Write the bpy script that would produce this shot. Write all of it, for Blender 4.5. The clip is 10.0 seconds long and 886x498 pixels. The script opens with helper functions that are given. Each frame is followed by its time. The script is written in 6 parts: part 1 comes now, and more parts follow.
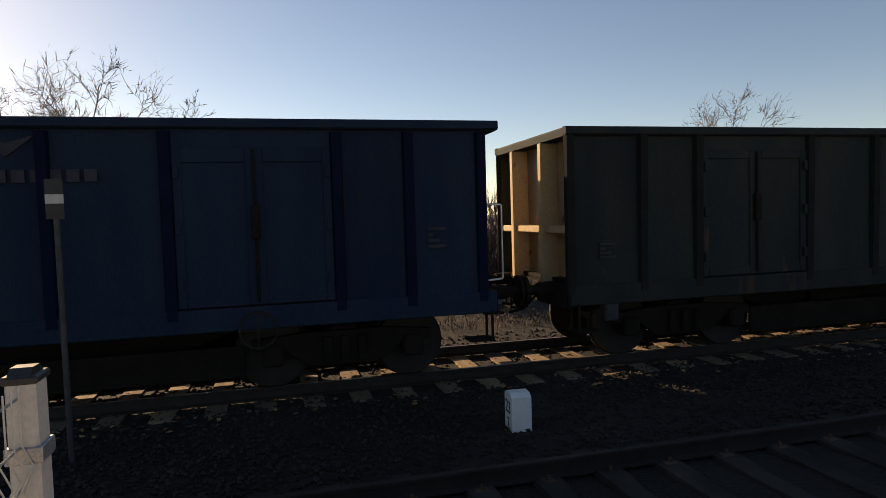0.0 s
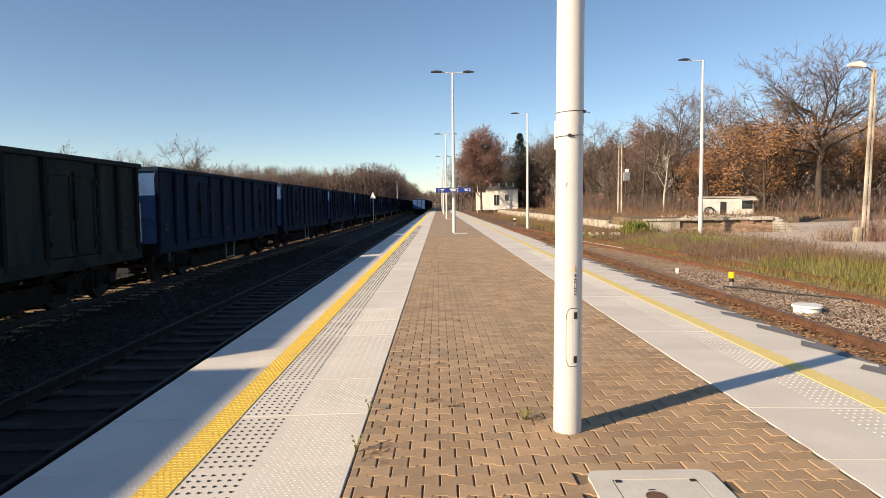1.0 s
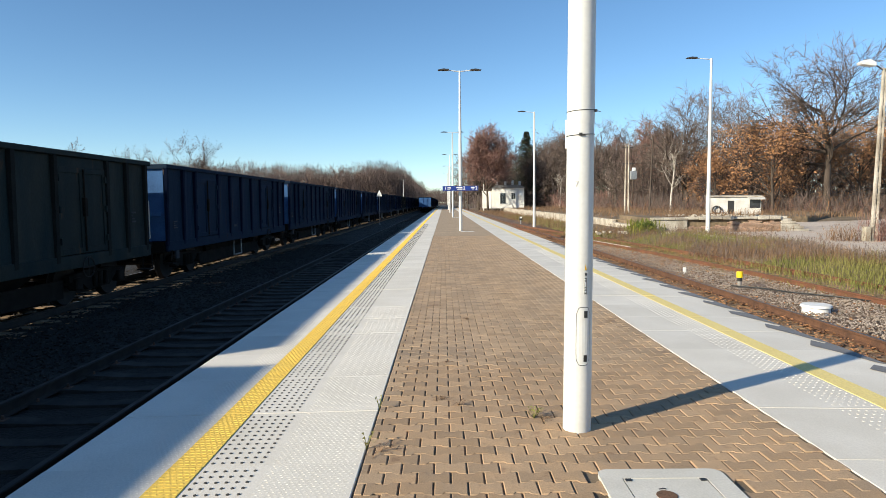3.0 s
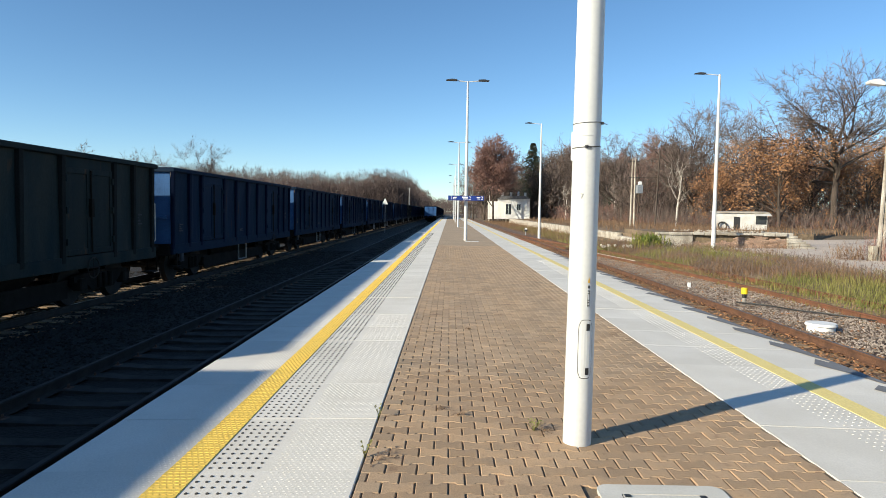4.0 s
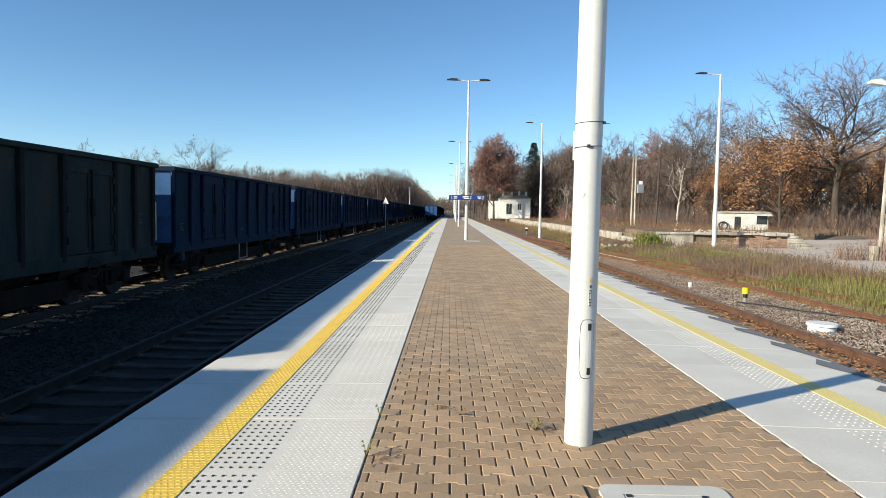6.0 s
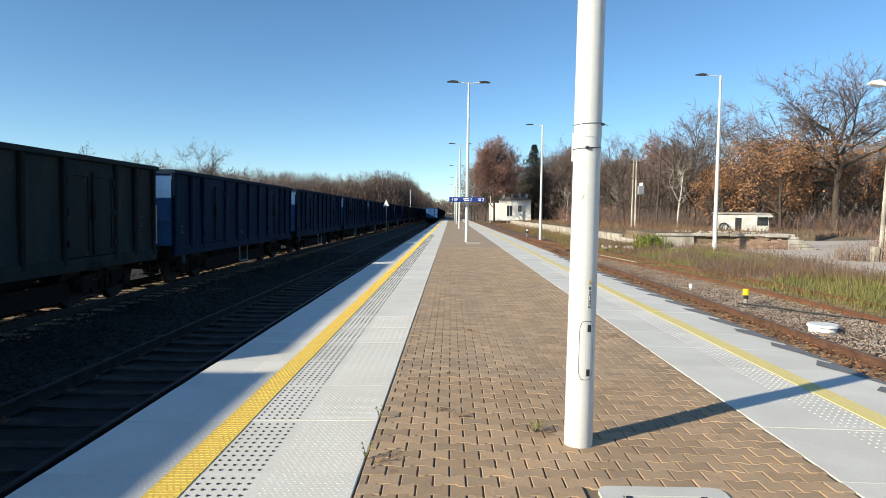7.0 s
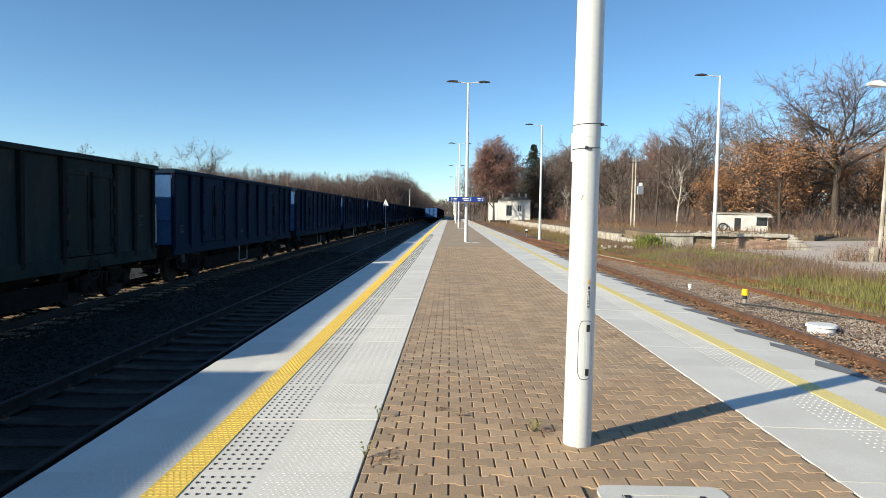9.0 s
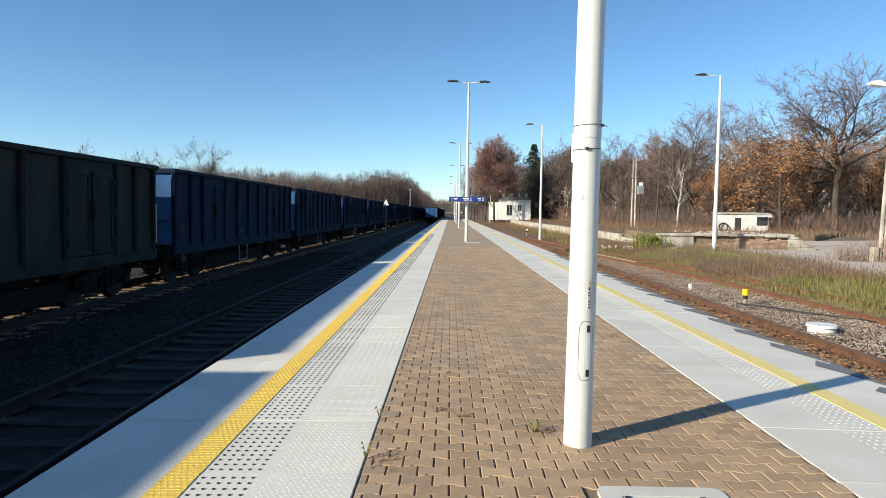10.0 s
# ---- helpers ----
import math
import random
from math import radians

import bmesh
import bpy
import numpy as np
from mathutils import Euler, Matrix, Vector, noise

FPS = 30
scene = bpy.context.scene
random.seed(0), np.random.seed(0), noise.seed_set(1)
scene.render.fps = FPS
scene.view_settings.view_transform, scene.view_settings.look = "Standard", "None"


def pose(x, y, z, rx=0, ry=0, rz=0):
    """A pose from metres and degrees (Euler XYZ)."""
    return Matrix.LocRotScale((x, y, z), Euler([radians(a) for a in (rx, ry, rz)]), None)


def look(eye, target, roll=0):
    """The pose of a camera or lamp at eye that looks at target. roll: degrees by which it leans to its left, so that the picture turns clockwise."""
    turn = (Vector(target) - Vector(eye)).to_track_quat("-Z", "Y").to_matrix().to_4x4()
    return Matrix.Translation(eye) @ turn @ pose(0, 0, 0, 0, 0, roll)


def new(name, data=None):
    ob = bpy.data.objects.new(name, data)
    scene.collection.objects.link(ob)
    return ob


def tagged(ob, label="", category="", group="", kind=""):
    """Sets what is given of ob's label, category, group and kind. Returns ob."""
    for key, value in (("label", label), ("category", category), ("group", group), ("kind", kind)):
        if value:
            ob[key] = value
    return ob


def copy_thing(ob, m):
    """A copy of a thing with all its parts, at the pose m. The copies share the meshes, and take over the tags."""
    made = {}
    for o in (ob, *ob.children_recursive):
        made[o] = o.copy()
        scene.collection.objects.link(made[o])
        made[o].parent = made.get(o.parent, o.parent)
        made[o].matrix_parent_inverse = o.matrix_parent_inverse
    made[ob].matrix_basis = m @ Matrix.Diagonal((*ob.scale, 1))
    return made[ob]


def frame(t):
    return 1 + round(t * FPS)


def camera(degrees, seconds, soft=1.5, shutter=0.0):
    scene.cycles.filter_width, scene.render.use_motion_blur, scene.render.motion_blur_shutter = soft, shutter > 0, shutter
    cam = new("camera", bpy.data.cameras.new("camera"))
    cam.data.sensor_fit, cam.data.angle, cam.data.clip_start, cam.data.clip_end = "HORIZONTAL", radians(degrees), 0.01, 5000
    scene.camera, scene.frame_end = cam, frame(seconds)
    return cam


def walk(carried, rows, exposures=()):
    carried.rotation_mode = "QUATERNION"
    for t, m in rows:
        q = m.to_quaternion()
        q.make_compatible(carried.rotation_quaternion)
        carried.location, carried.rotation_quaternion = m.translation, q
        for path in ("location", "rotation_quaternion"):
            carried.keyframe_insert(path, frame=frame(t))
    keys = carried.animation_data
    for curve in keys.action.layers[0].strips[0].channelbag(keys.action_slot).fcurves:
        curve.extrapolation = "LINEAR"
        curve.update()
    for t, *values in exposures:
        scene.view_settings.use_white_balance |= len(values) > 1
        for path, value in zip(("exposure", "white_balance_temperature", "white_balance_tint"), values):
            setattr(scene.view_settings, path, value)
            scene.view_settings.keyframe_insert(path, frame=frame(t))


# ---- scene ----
cam = camera(70.3, 10.0, soft=0.8)
PATH = [
    (0, (0.040, -0.365, 1.601), (-1.892, 0.142, 1.497), -1.76),
    (0.1, (0.096, -0.274, 1.617), (-1.729, 0.536, 1.506), -1.2),
    (0.2, (0.057, -0.259, 1.62), (-1.617, 0.830, 1.501), -1.2),
    (0.3, (0.041, -0.24, 1.621), (-1.385, 1.157, 1.49), -1.3),
    (0.4, (0.046, -0.218, 1.627), (-1.181, 1.356, 1.492), -1.0),
    (0.5, (0.045, -0.186, 1.631), (-0.95, 1.544, 1.494), -1.3),
    (0.6, (0.02, -0.159, 1.632), (-0.695, 1.703, 1.486), -1.2),
    (0.7, (0.002, -0.134, 1.634), (-0.463, 1.805, 1.487), -0.7),
    (0.8, (-0.004, -0.119, 1.63), (-0.273, 1.857, 1.486), -0.5),
    (1, (0.0, -0.102, 1.629), (0.014, 1.893, 1.486), -0.7),
    (1.2, (-0.015, -0.094, 1.634), (0.105, 1.897, 1.482), -0.7),
    (1.5, (-0.017, -0.106, 1.635), (0.104, 1.885, 1.486), -0.7),
    (2, (-0.038, -0.135, 1.633), (-0.031, 1.86, 1.486), -0.7),
    (3.5, (-0.028, -0.107, 1.632), (-0.041, 1.887, 1.483), -0.3),
    (4, (-0.025, -0.107, 1.63), (-0.044, 1.89, 1.511), 0.8),
    (4.5, (-0.026, -0.11, 1.627), (-0.039, 1.886, 1.511), 0.8),
    (5, (-0.031, -0.092, 1.628), (-0.034, 1.904, 1.499), 1.2),
    (5.5, (-0.035, -0.097, 1.63), (-0.049, 1.899, 1.504), 1.1),
    (7, (-0.021, -0.103, 1.628), (-0.044, 1.894, 1.514), 0.7),
    (7.5, (-0.02, -0.105, 1.632), (-0.043, 1.892, 1.518), 0.8),
    (8, (-0.027, -0.113, 1.629), (-0.051, 1.884, 1.518), 0.9),
    (8.5, (-0.023, -0.114, 1.629), (-0.044, 1.882, 1.514), 0.8),
    (9, (-0.022, -0.114, 1.629), (-0.043, 1.882, 1.514), 0.8),
    (9.5, (-0.026, -0.101, 1.631), (-0.044, 1.895, 1.516), 0.8),
    (10, (-0.023, -0.114, 1.636), (-0.045, 1.883, 1.52), 0.8),
]
EXPO = [(0.0, 0.45, 10500, 20), (0.4, 0.3, 9500, 21), (0.7, 0.45, 8700, 17), (1.0, 0.57, 8000, 14), (1.5, 0.62, 7300, 10), (2.0, 0.62, 6950, 7), (3.5, 0.6, 6550, 3.5), (5.5, 0.59, 6420, 2.5), (10.0, 0.59, 6420, 2.5)]
walk(cam, [(t, look(e, g, r)) for t, e, g, r in PATH], EXPO)

# ---- sky and sun ----
SUN_EL, SUN_AZ = radians(21.95), radians(237.3)
world = bpy.data.worlds.new("world")
scene.world = world
world.use_nodes = True
wn = world.node_tree.nodes
sky = wn.new("ShaderNodeTexSky")
sky.sky_type, sky.sun_disc, sky.sun_elevation, sky.sun_rotation = "NISHITA", False, SUN_EL, SUN_AZ
sky.air_density, sky.dust_density, sky.ozone_density = 0.75, 0.2, 2.7
clear = wn.new("ShaderNodeHueSaturation")
clear.inputs["Saturation"].default_value = 1.1
world.node_tree.links.new(sky.outputs[0], clear.inputs["Color"])
world.node_tree.links.new(clear.outputs[0], wn["Background"].inputs[0])
wn["Background"].inputs[1].default_value = 0.116
sun_dir = Vector((math.sin(SUN_AZ) * math.cos(SUN_EL), math.cos(SUN_AZ) * math.cos(SUN_EL), math.sin(SUN_EL)))
sun_data = bpy.data.lights.new("sun", "SUN")
sun_data.energy, sun_data.angle, sun_data.color = 5.0, radians(0.8), (1.0, 0.88, 0.72)
sun = new("sun", sun_data)
sun.matrix_world = look(sun_dir * 100, (0, 0, 0))

# ---- materials ----


def mat(name, base, other=None, scale=6.0, fine=60.0, rough=0.7, metal=0.0, bump=0.15, dist=0.004, grain=0.25, rnd=0.0, stretch=(1, 1, 1), spec=0.4, rust=None, rust_amount=0.45, world_space=False):
    """A surface with large and fine variation, relief and, where asked, patches of wear."""
    m = bpy.data.materials.new(name)
    m.use_nodes = True
    nt = m.node_tree
    n, lk = nt.nodes, nt.links.new
    bs = n["Principled BSDF"]
    bs.inputs["Metallic"].default_value = metal
    bs.inputs["Specular IOR Level"].default_value = spec
    if world_space:
        tc = n.new("ShaderNodeNewGeometry").outputs["Position"]
    else:
        tc = n.new("ShaderNodeTexCoord").outputs["Object"]
    mp = n.new("ShaderNodeMapping")
    mp.inputs["Scale"].default_value = stretch
    lk(tc, mp.inputs["Vector"])
    oi = n.new("ShaderNodeObjectInfo")
    vec = mp.outputs[0]
    if rnd:
        ad = n.new("ShaderNodeVectorMath")
        ad.operation = "ADD"
        ml = n.new("ShaderNodeMath")
        ml.operation = "MULTIPLY"
        ml.inputs[1].default_value = 37.0
        lk(oi.outputs["Random"], ml.inputs[0])
        lk(vec, ad.inputs[0])
        lk(ml.outputs[0], ad.inputs[1])
        vec = ad.outputs[0]
    big = n.new("ShaderNodeTexNoise")
    big.inputs["Scale"].default_value, big.inputs["Detail"].default_value = scale, 5
    small = n.new("ShaderNodeTexNoise")
    small.inputs["Scale"].default_value, small.inputs["Detail"].default_value = fine, 4
    lk(vec, big.inputs["Vector"])
    lk(vec, small.inputs["Vector"])
    other = other or tuple(c * 0.7 for c in base)
    mix = n.new("ShaderNodeMix")
    mix.data_type = "RGBA"
    rp = n.new("ShaderNodeValToRGB")
    rp.color_ramp.elements[0].position, rp.color_ramp.elements[1].position = 0.35, 0.65
    lk(big.outputs["Fac"], rp.inputs[0])
    lk(rp.outputs[0], mix.inputs["Factor"])
    mix.inputs["A"].default_value, mix.inputs["B"].default_value = (*base, 1), (*other, 1)
    col = mix.outputs["Result"]
    if rust:
        rn = n.new("ShaderNodeTexNoise")
        rn.inputs["Scale"].default_value, rn.inputs["Detail"].default_value = scale * 2.3, 8
        lk(vec, rn.inputs["Vector"])
        rr = n.new("ShaderNodeValToRGB")
        rr.color_ramp.elements[0].position, rr.color_ramp.elements[1].position = 1 - rust_amount, 1.08 - rust_amount
        lk(rn.outputs["Fac"], rr.inputs[0])
        m3 = n.new("ShaderNodeMix")
        m3.data_type = "RGBA"
        lk(rr.outputs[0], m3.inputs["Factor"])
        lk(col, m3.inputs["A"])
        m3.inputs["B"].default_value = (*rust, 1)
        col = m3.outputs["Result"]
    hs = n.new("ShaderNodeHueSaturation")
    mr = n.new("ShaderNodeMapRange")
    mr.inputs["From Min"].default_value, mr.inputs["From Max"].default_value = 0.3, 0.7
    mr.inputs["To Min"].default_value, mr.inputs["To Max"].default_value = 1 - grain, 1 + grain
    lk(small.outputs["Fac"], mr.inputs["Value"])
    val = mr.outputs[0]
    if rnd:
        m2 = n.new("ShaderNodeMapRange")
        m2.inputs["To Min"].default_value, m2.inputs["To Max"].default_value = 1 - rnd, 1 + rnd
        lk(oi.outputs["Random"], m2.inputs["Value"])
        mu = n.new("ShaderNodeMath")
        mu.operation = "MULTIPLY"
        lk(val, mu.inputs[0])
        lk(m2.outputs[0], mu.inputs[1])
        val = mu.outputs[0]
    lk(val, hs.inputs["Value"])
    lk(col, hs.inputs["Color"])
    lk(hs.outputs[0], bs.inputs["Base Color"])
    r2 = n.new("ShaderNodeMapRange")
    r2.inputs["To Min"].default_value, r2.inputs["To Max"].default_value = max(0.05, rough - 0.15), min(1, rough + 0.15)
    lk(big.outputs["Fac"], r2.inputs["Value"])
    lk(r2.outputs[0], bs.inputs["Roughness"])
    if bump:
        bp = n.new("ShaderNodeBump")
        bp.inputs["Strength"].default_value, bp.inputs["Distance"].default_value = bump, dist
        lk(small.outputs["Fac"], bp.inputs["Height"])
        lk(bp.outputs[0], bs.inputs["Normal"])
    return m


def island(m, spread):
    """Vary a joined mesh's pieces in brightness, island by island."""
    nt = m.node_tree
    hs = [x for x in nt.nodes if x.type == "HUE_SAT"][0]
    old = hs.inputs["Value"].links[0].from_socket
    ge = nt.nodes.new("ShaderNodeNewGeometry")
    mr = nt.nodes.new("ShaderNodeMapRange")
    mr.inputs["To Min"].default_value, mr.inputs["To Max"].default_value = 1 - spread, 1 + spread
    nt.links.new(ge.outputs["Random Per Island"], mr.inputs["Value"])
    mu = nt.nodes.new("ShaderNodeMath")
    mu.operation = "MULTIPLY"
    nt.links.new(old, mu.inputs[0])
    nt.links.new(mr.outputs[0], mu.inputs[1])
    nt.links.new(mu.outputs[0], hs.inputs["Value"])
    return m


M_SLAB = mat("slab_concrete", (0.715, 0.68, 0.615), (0.635, 0.60, 0.535), 1.3, 90, 0.8, bump=0.2, grain=0.08, rnd=0.04)
M_YELLOW = mat("yellow_paint", (0.80, 0.56, 0.11), (0.73, 0.50, 0.10), 2, 45, 0.7, bump=0.5, dist=0.006, grain=0.14)
M_PAVER = mat("paver_concrete", (0.425, 0.285, 0.168), (0.355, 0.252, 0.162), 5, 130, 0.9, bump=0.45, grain=0.2, rnd=0.16, rust=(0.30, 0.195, 0.12), rust_amount=0.37)
M_PAVER2 = island(mat("paver_concrete_far", (0.42, 0.292, 0.18), (0.355, 0.26, 0.174), 1.4, 110, 0.9, bump=0.45, grain=0.2, rust=(0.30, 0.195, 0.12), rust_amount=0.37), 0.18)
M_PAVEFAR = mat("paver_field", (0.405, 0.30, 0.20), (0.345, 0.265, 0.183), 0.7, 12, 0.9, bump=0.4, dist=0.01, grain=0.2)
M_SAND = mat("joint_sand", (0.20, 0.15, 0.10), (0.12, 0.09, 0.06), 4, 150, 0.95, grain=0.3)
M_EDGE = mat("edge_concrete", (0.36, 0.34, 0.31), (0.22, 0.2, 0.18), 2, 60, 0.85)
M_POLE = mat("white_pole_paint", (0.64, 0.64, 0.62), (0.59, 0.59, 0.57), 2, 40, 0.42, bump=0.04, grain=0.03)
M_GREYMETAL = mat("galvanised_steel", (0.42, 0.43, 0.44), (0.34, 0.35, 0.36), 8, 90, 0.45, 0.7, bump=0.05)
M_DARK = mat("dark_metal", (0.05, 0.05, 0.055), (0.03, 0.03, 0.03), 6, 80, 0.5, bump=0.1)
M_BLACK = mat("black_plastic", (0.02, 0.02, 0.02), (0.03, 0.03, 0.03), 6, 80, 0.5, bump=0.05)
M_RAIL = mat("rail_side_rust", (0.14, 0.07, 0.04), (0.08, 0.042, 0.027), 5, 60, 0.8, bump=0.4, world_space=True)
# rail colour for the left tracks, darkened for the shade they lie in
M_RAILSHADE = mat("shaded_rail", (0.028, 0.020, 0.015), (0.018, 0.013, 0.010), 5, 60, 0.8, bump=0.4, world_space=True)
M_YELLOWPALE = mat("faded_yellow_paint", (0.80, 0.66, 0.26), (0.75, 0.60, 0.23), 2, 45, 0.7, bump=0.3, dist=0.004, grain=0.1)
# pale studs coloured dark: their shaded side and shadow are in this colour
M_STUDSHADE = mat("stud_shade", (0.07, 0.066, 0.06), (0.045, 0.043, 0.04), 6, 60, 0.7)
M_WHITEWASH = mat("dirty_whitewash", (0.60, 0.59, 0.56), (0.45, 0.43, 0.40), 0.8, 12, 0.92, bump=0.3, grain=0.15)
M_RAILTOP = mat("rail_head_steel", (0.22, 0.19, 0.165), (0.15, 0.12, 0.10), 3, 60, 0.5, 0.7, bump=0.05, world_space=True)
# rail head of the left track, its shade put into the colour
M_RAILHEADSHADE = mat("shaded_rail_head", (0.045, 0.036, 0.03), (0.03, 0.024, 0.02), 3, 60, 0.6, 0.3, bump=0.05, world_space=True)
M_RAILRUST = mat("rusty_rail", (0.19, 0.078, 0.042), (0.12, 0.06, 0.035), 2, 60, 0.85, bump=0.4, world_space=True)
# concrete taken near black: the left track's shade is in the colour
M_SLEEPER = mat("shaded_sleeper_concrete", (0.042, 0.035, 0.028), (0.014, 0.012, 0.010), 3, 60, 0.9, bump=0.4, rnd=0.2)
M_WOODSL = mat("sleeper_wood", (0.26, 0.185, 0.115), (0.17, 0.12, 0.08), 2, 30, 0.9, bump=0.6, stretch=(0.3, 4, 4), rnd=0.25)
# dirty ballast with the left side's shade put into its colour
M_BALLASTSHADE = mat("ballast_bed", (0.021, 0.017, 0.013), (0.012, 0.010, 0.008), 1.1, 26, 0.95, bump=0.9, dist=0.05, grain=0.5, world_space=True)
M_BALLASTR = mat("brown_ballast_bed", (0.22, 0.148, 0.10), (0.15, 0.10, 0.07), 1.1, 26, 0.95, bump=0.9, dist=0.05, grain=0.5, world_space=True)
M_STONE = island(mat("ballast_stone", (0.34, 0.285, 0.24), (0.23, 0.185, 0.15), 2, 60, 0.9, grain=0.2, world_space=True), 0.4)
# darker copy of the ballast stone, shade included in the colour
M_STONESHADE = island(mat("shaded_ballast_stone", (0.028, 0.023, 0.018), (0.015, 0.012, 0.010), 2, 60, 0.9, grain=0.3, world_space=True), 0.45)
M_DIRT = mat("dry_soil", (0.23, 0.165, 0.105), (0.155, 0.12, 0.075), 0.25, 5, 0.95, bump=0.7, dist=0.05, grain=0.35, world_space=True)
M_YARD = mat("pale_yard_concrete", (0.57, 0.48, 0.40), (0.47, 0.39, 0.32), 0.3, 8, 0.92, bump=0.3, dist=0.02, grain=0.2, world_space=True)
M_GRASSGROUND = mat("rough_turf", (0.14, 0.12, 0.05), (0.19, 0.14, 0.08), 0.5, 9, 0.95, bump=0.8, dist=0.06, grain=0.4, world_space=True)
M_GRASS = island(mat("grass_blades", (0.14, 0.15, 0.035), (0.22, 0.19, 0.065), 0.5, 4, 0.8, bump=0, grain=0.2, world_space=True), 0.4)
M_DRYGRASS = island(mat("dry_stalks", (0.25, 0.155, 0.085), (0.17, 0.10, 0.06), 0.5, 4, 0.85, bump=0, grain=0.2, world_space=True), 0.4)
M_LEAF = island(mat("fallen_leaves", (0.36, 0.19, 0.085), (0.26, 0.125, 0.06), 1, 20, 0.8, bump=0, world_space=True), 0.4)
M_OAKLEAF = island(mat("brown_oak_leaves", (0.40, 0.205, 0.09), (0.28, 0.145, 0.075), 0.4, 5, 0.8, bump=0, world_space=True), 0.4)
M_REDTWIG = island(mat("reddish_twigs", (0.27, 0.15, 0.12), (0.19, 0.11, 0.092), 0.3, 3, 0.85, bump=0, world_space=True), 0.35)
M_TWIG = island(mat("bare_twigs", (0.20, 0.15, 0.127), (0.14, 0.108, 0.092), 0.3, 3, 0.9, bump=0, world_space=True), 0.35)
M_BARK = mat("tree_bark", (0.088, 0.068, 0.055), (0.06, 0.045, 0.035), 2, 20, 0.95, bump=0.6, dist=0.02, stretch=(1, 1, 0.3))
M_BIRCH = mat("birch_bark", (0.62, 0.58, 0.52), (0.36, 0.32, 0.28), 3, 12, 0.85, bump=0.3, stretch=(1, 1, 2))
M_SPRUCE = island(mat("spruce_needles", (0.035, 0.055, 0.03), (0.05, 0.06, 0.035), 0.5, 5, 0.85, bump=0, world_space=True), 0.4)
M_GREEN = island(mat("green_leaves", (0.12, 0.17, 0.03), (0.22, 0.2, 0.04), 1, 8, 0.75, bump=0, world_space=True), 0.4)
M_FOREST = island(mat("far_woods", (0.15, 0.107, 0.092), (0.105, 0.08, 0.072), 0.02, 0.5, 0.95, bump=0, grain=0.3, world_space=True), 0.4)
M_PLASTER = mat("white_plaster", (0.80, 0.79, 0.76), (0.66, 0.64, 0.60), 0.6, 12, 0.9, bump=0.2, grain=0.08)
M_ROOF = mat("dark_roof_sheet", (0.22, 0.22, 0.23), (0.14, 0.135, 0.135), 1, 20, 0.7)
M_GLASSDARK = mat("dark_window_glass", (0.03, 0.035, 0.04), (0.02, 0.02, 0.025), 1, 9, 0.12, bump=0, spec=0.6)
M_BRICK = mat("old_brick", (0.46, 0.29, 0.20), (0.33, 0.24, 0.18), 2, 30, 0.95, bump=0.6, grain=0.3, rnd=0.2)
M_OLDCONC = mat("weathered_concrete", (0.55, 0.50, 0.42), (0.28, 0.24, 0.19), 1.1, 18, 0.95, bump=0.6, dist=0.02, grain=0.25, world_space=True)
M_SIGNBLUE = mat("sign_blue", (0.015, 0.045, 0.25), (0.012, 0.035, 0.2), 2, 30, 0.45, bump=0, grain=0.04)
M_WHITE = mat("white_paint", (0.78, 0.78, 0.76), (0.7, 0.7, 0.68), 3, 30, 0.6, bump=0.05, grain=0.04)
M_STENCIL = mat("faded_stencil", (0.022, 0.027, 0.038), (0.014, 0.018, 0.027), 4, 30, 0.7, bump=0, grain=0.2)
M_YCAP = mat("yellow_plastic", (0.85, 0.58, 0.02), (0.8, 0.52, 0.02), 3, 30, 0.5, bump=0, grain=0.03)
M_RED = mat("red_lamp", (0.5, 0.05, 0.03), (0.4, 0.04, 0.03), 3, 30, 0.4, bump=0)
RUST = (0.045, 0.024, 0.016)
# both side paints are darkened: the shade on the long sides is in them
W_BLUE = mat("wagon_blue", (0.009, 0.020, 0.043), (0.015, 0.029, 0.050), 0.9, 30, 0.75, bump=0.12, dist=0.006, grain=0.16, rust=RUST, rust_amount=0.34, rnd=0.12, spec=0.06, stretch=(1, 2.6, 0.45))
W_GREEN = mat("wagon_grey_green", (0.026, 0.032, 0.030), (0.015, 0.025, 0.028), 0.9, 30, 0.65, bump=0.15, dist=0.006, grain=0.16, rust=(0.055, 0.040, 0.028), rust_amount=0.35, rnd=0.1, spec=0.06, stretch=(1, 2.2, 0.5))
# the same two paints lightened for the ends, sunlight put into the colour
W_GREENLIT = mat("wagon_grey_green_sunlit", (0.50, 0.37, 0.215), (0.41, 0.295, 0.175), 1.5, 30, 0.7, bump=0.1, grain=0.12, rust=(0.16, 0.08, 0.05), rust_amount=0.36)
W_BLUELIT = mat("wagon_blue_sunlit", (0.05, 0.12, 0.27), (0.035, 0.085, 0.20), 1.4, 30, 0.6, bump=0.1, grain=0.14, rust=RUST, rust_amount=0.34, spec=0.05)
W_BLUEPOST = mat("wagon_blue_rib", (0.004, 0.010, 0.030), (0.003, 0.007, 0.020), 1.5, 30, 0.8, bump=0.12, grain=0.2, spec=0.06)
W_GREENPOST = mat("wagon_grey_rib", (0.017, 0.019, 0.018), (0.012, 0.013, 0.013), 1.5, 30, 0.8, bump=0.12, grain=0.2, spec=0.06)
M_FAINT = mat("faint_marking", (0.42, 0.42, 0.41), (0.38, 0.38, 0.37), 3, 30, 0.6, bump=0)
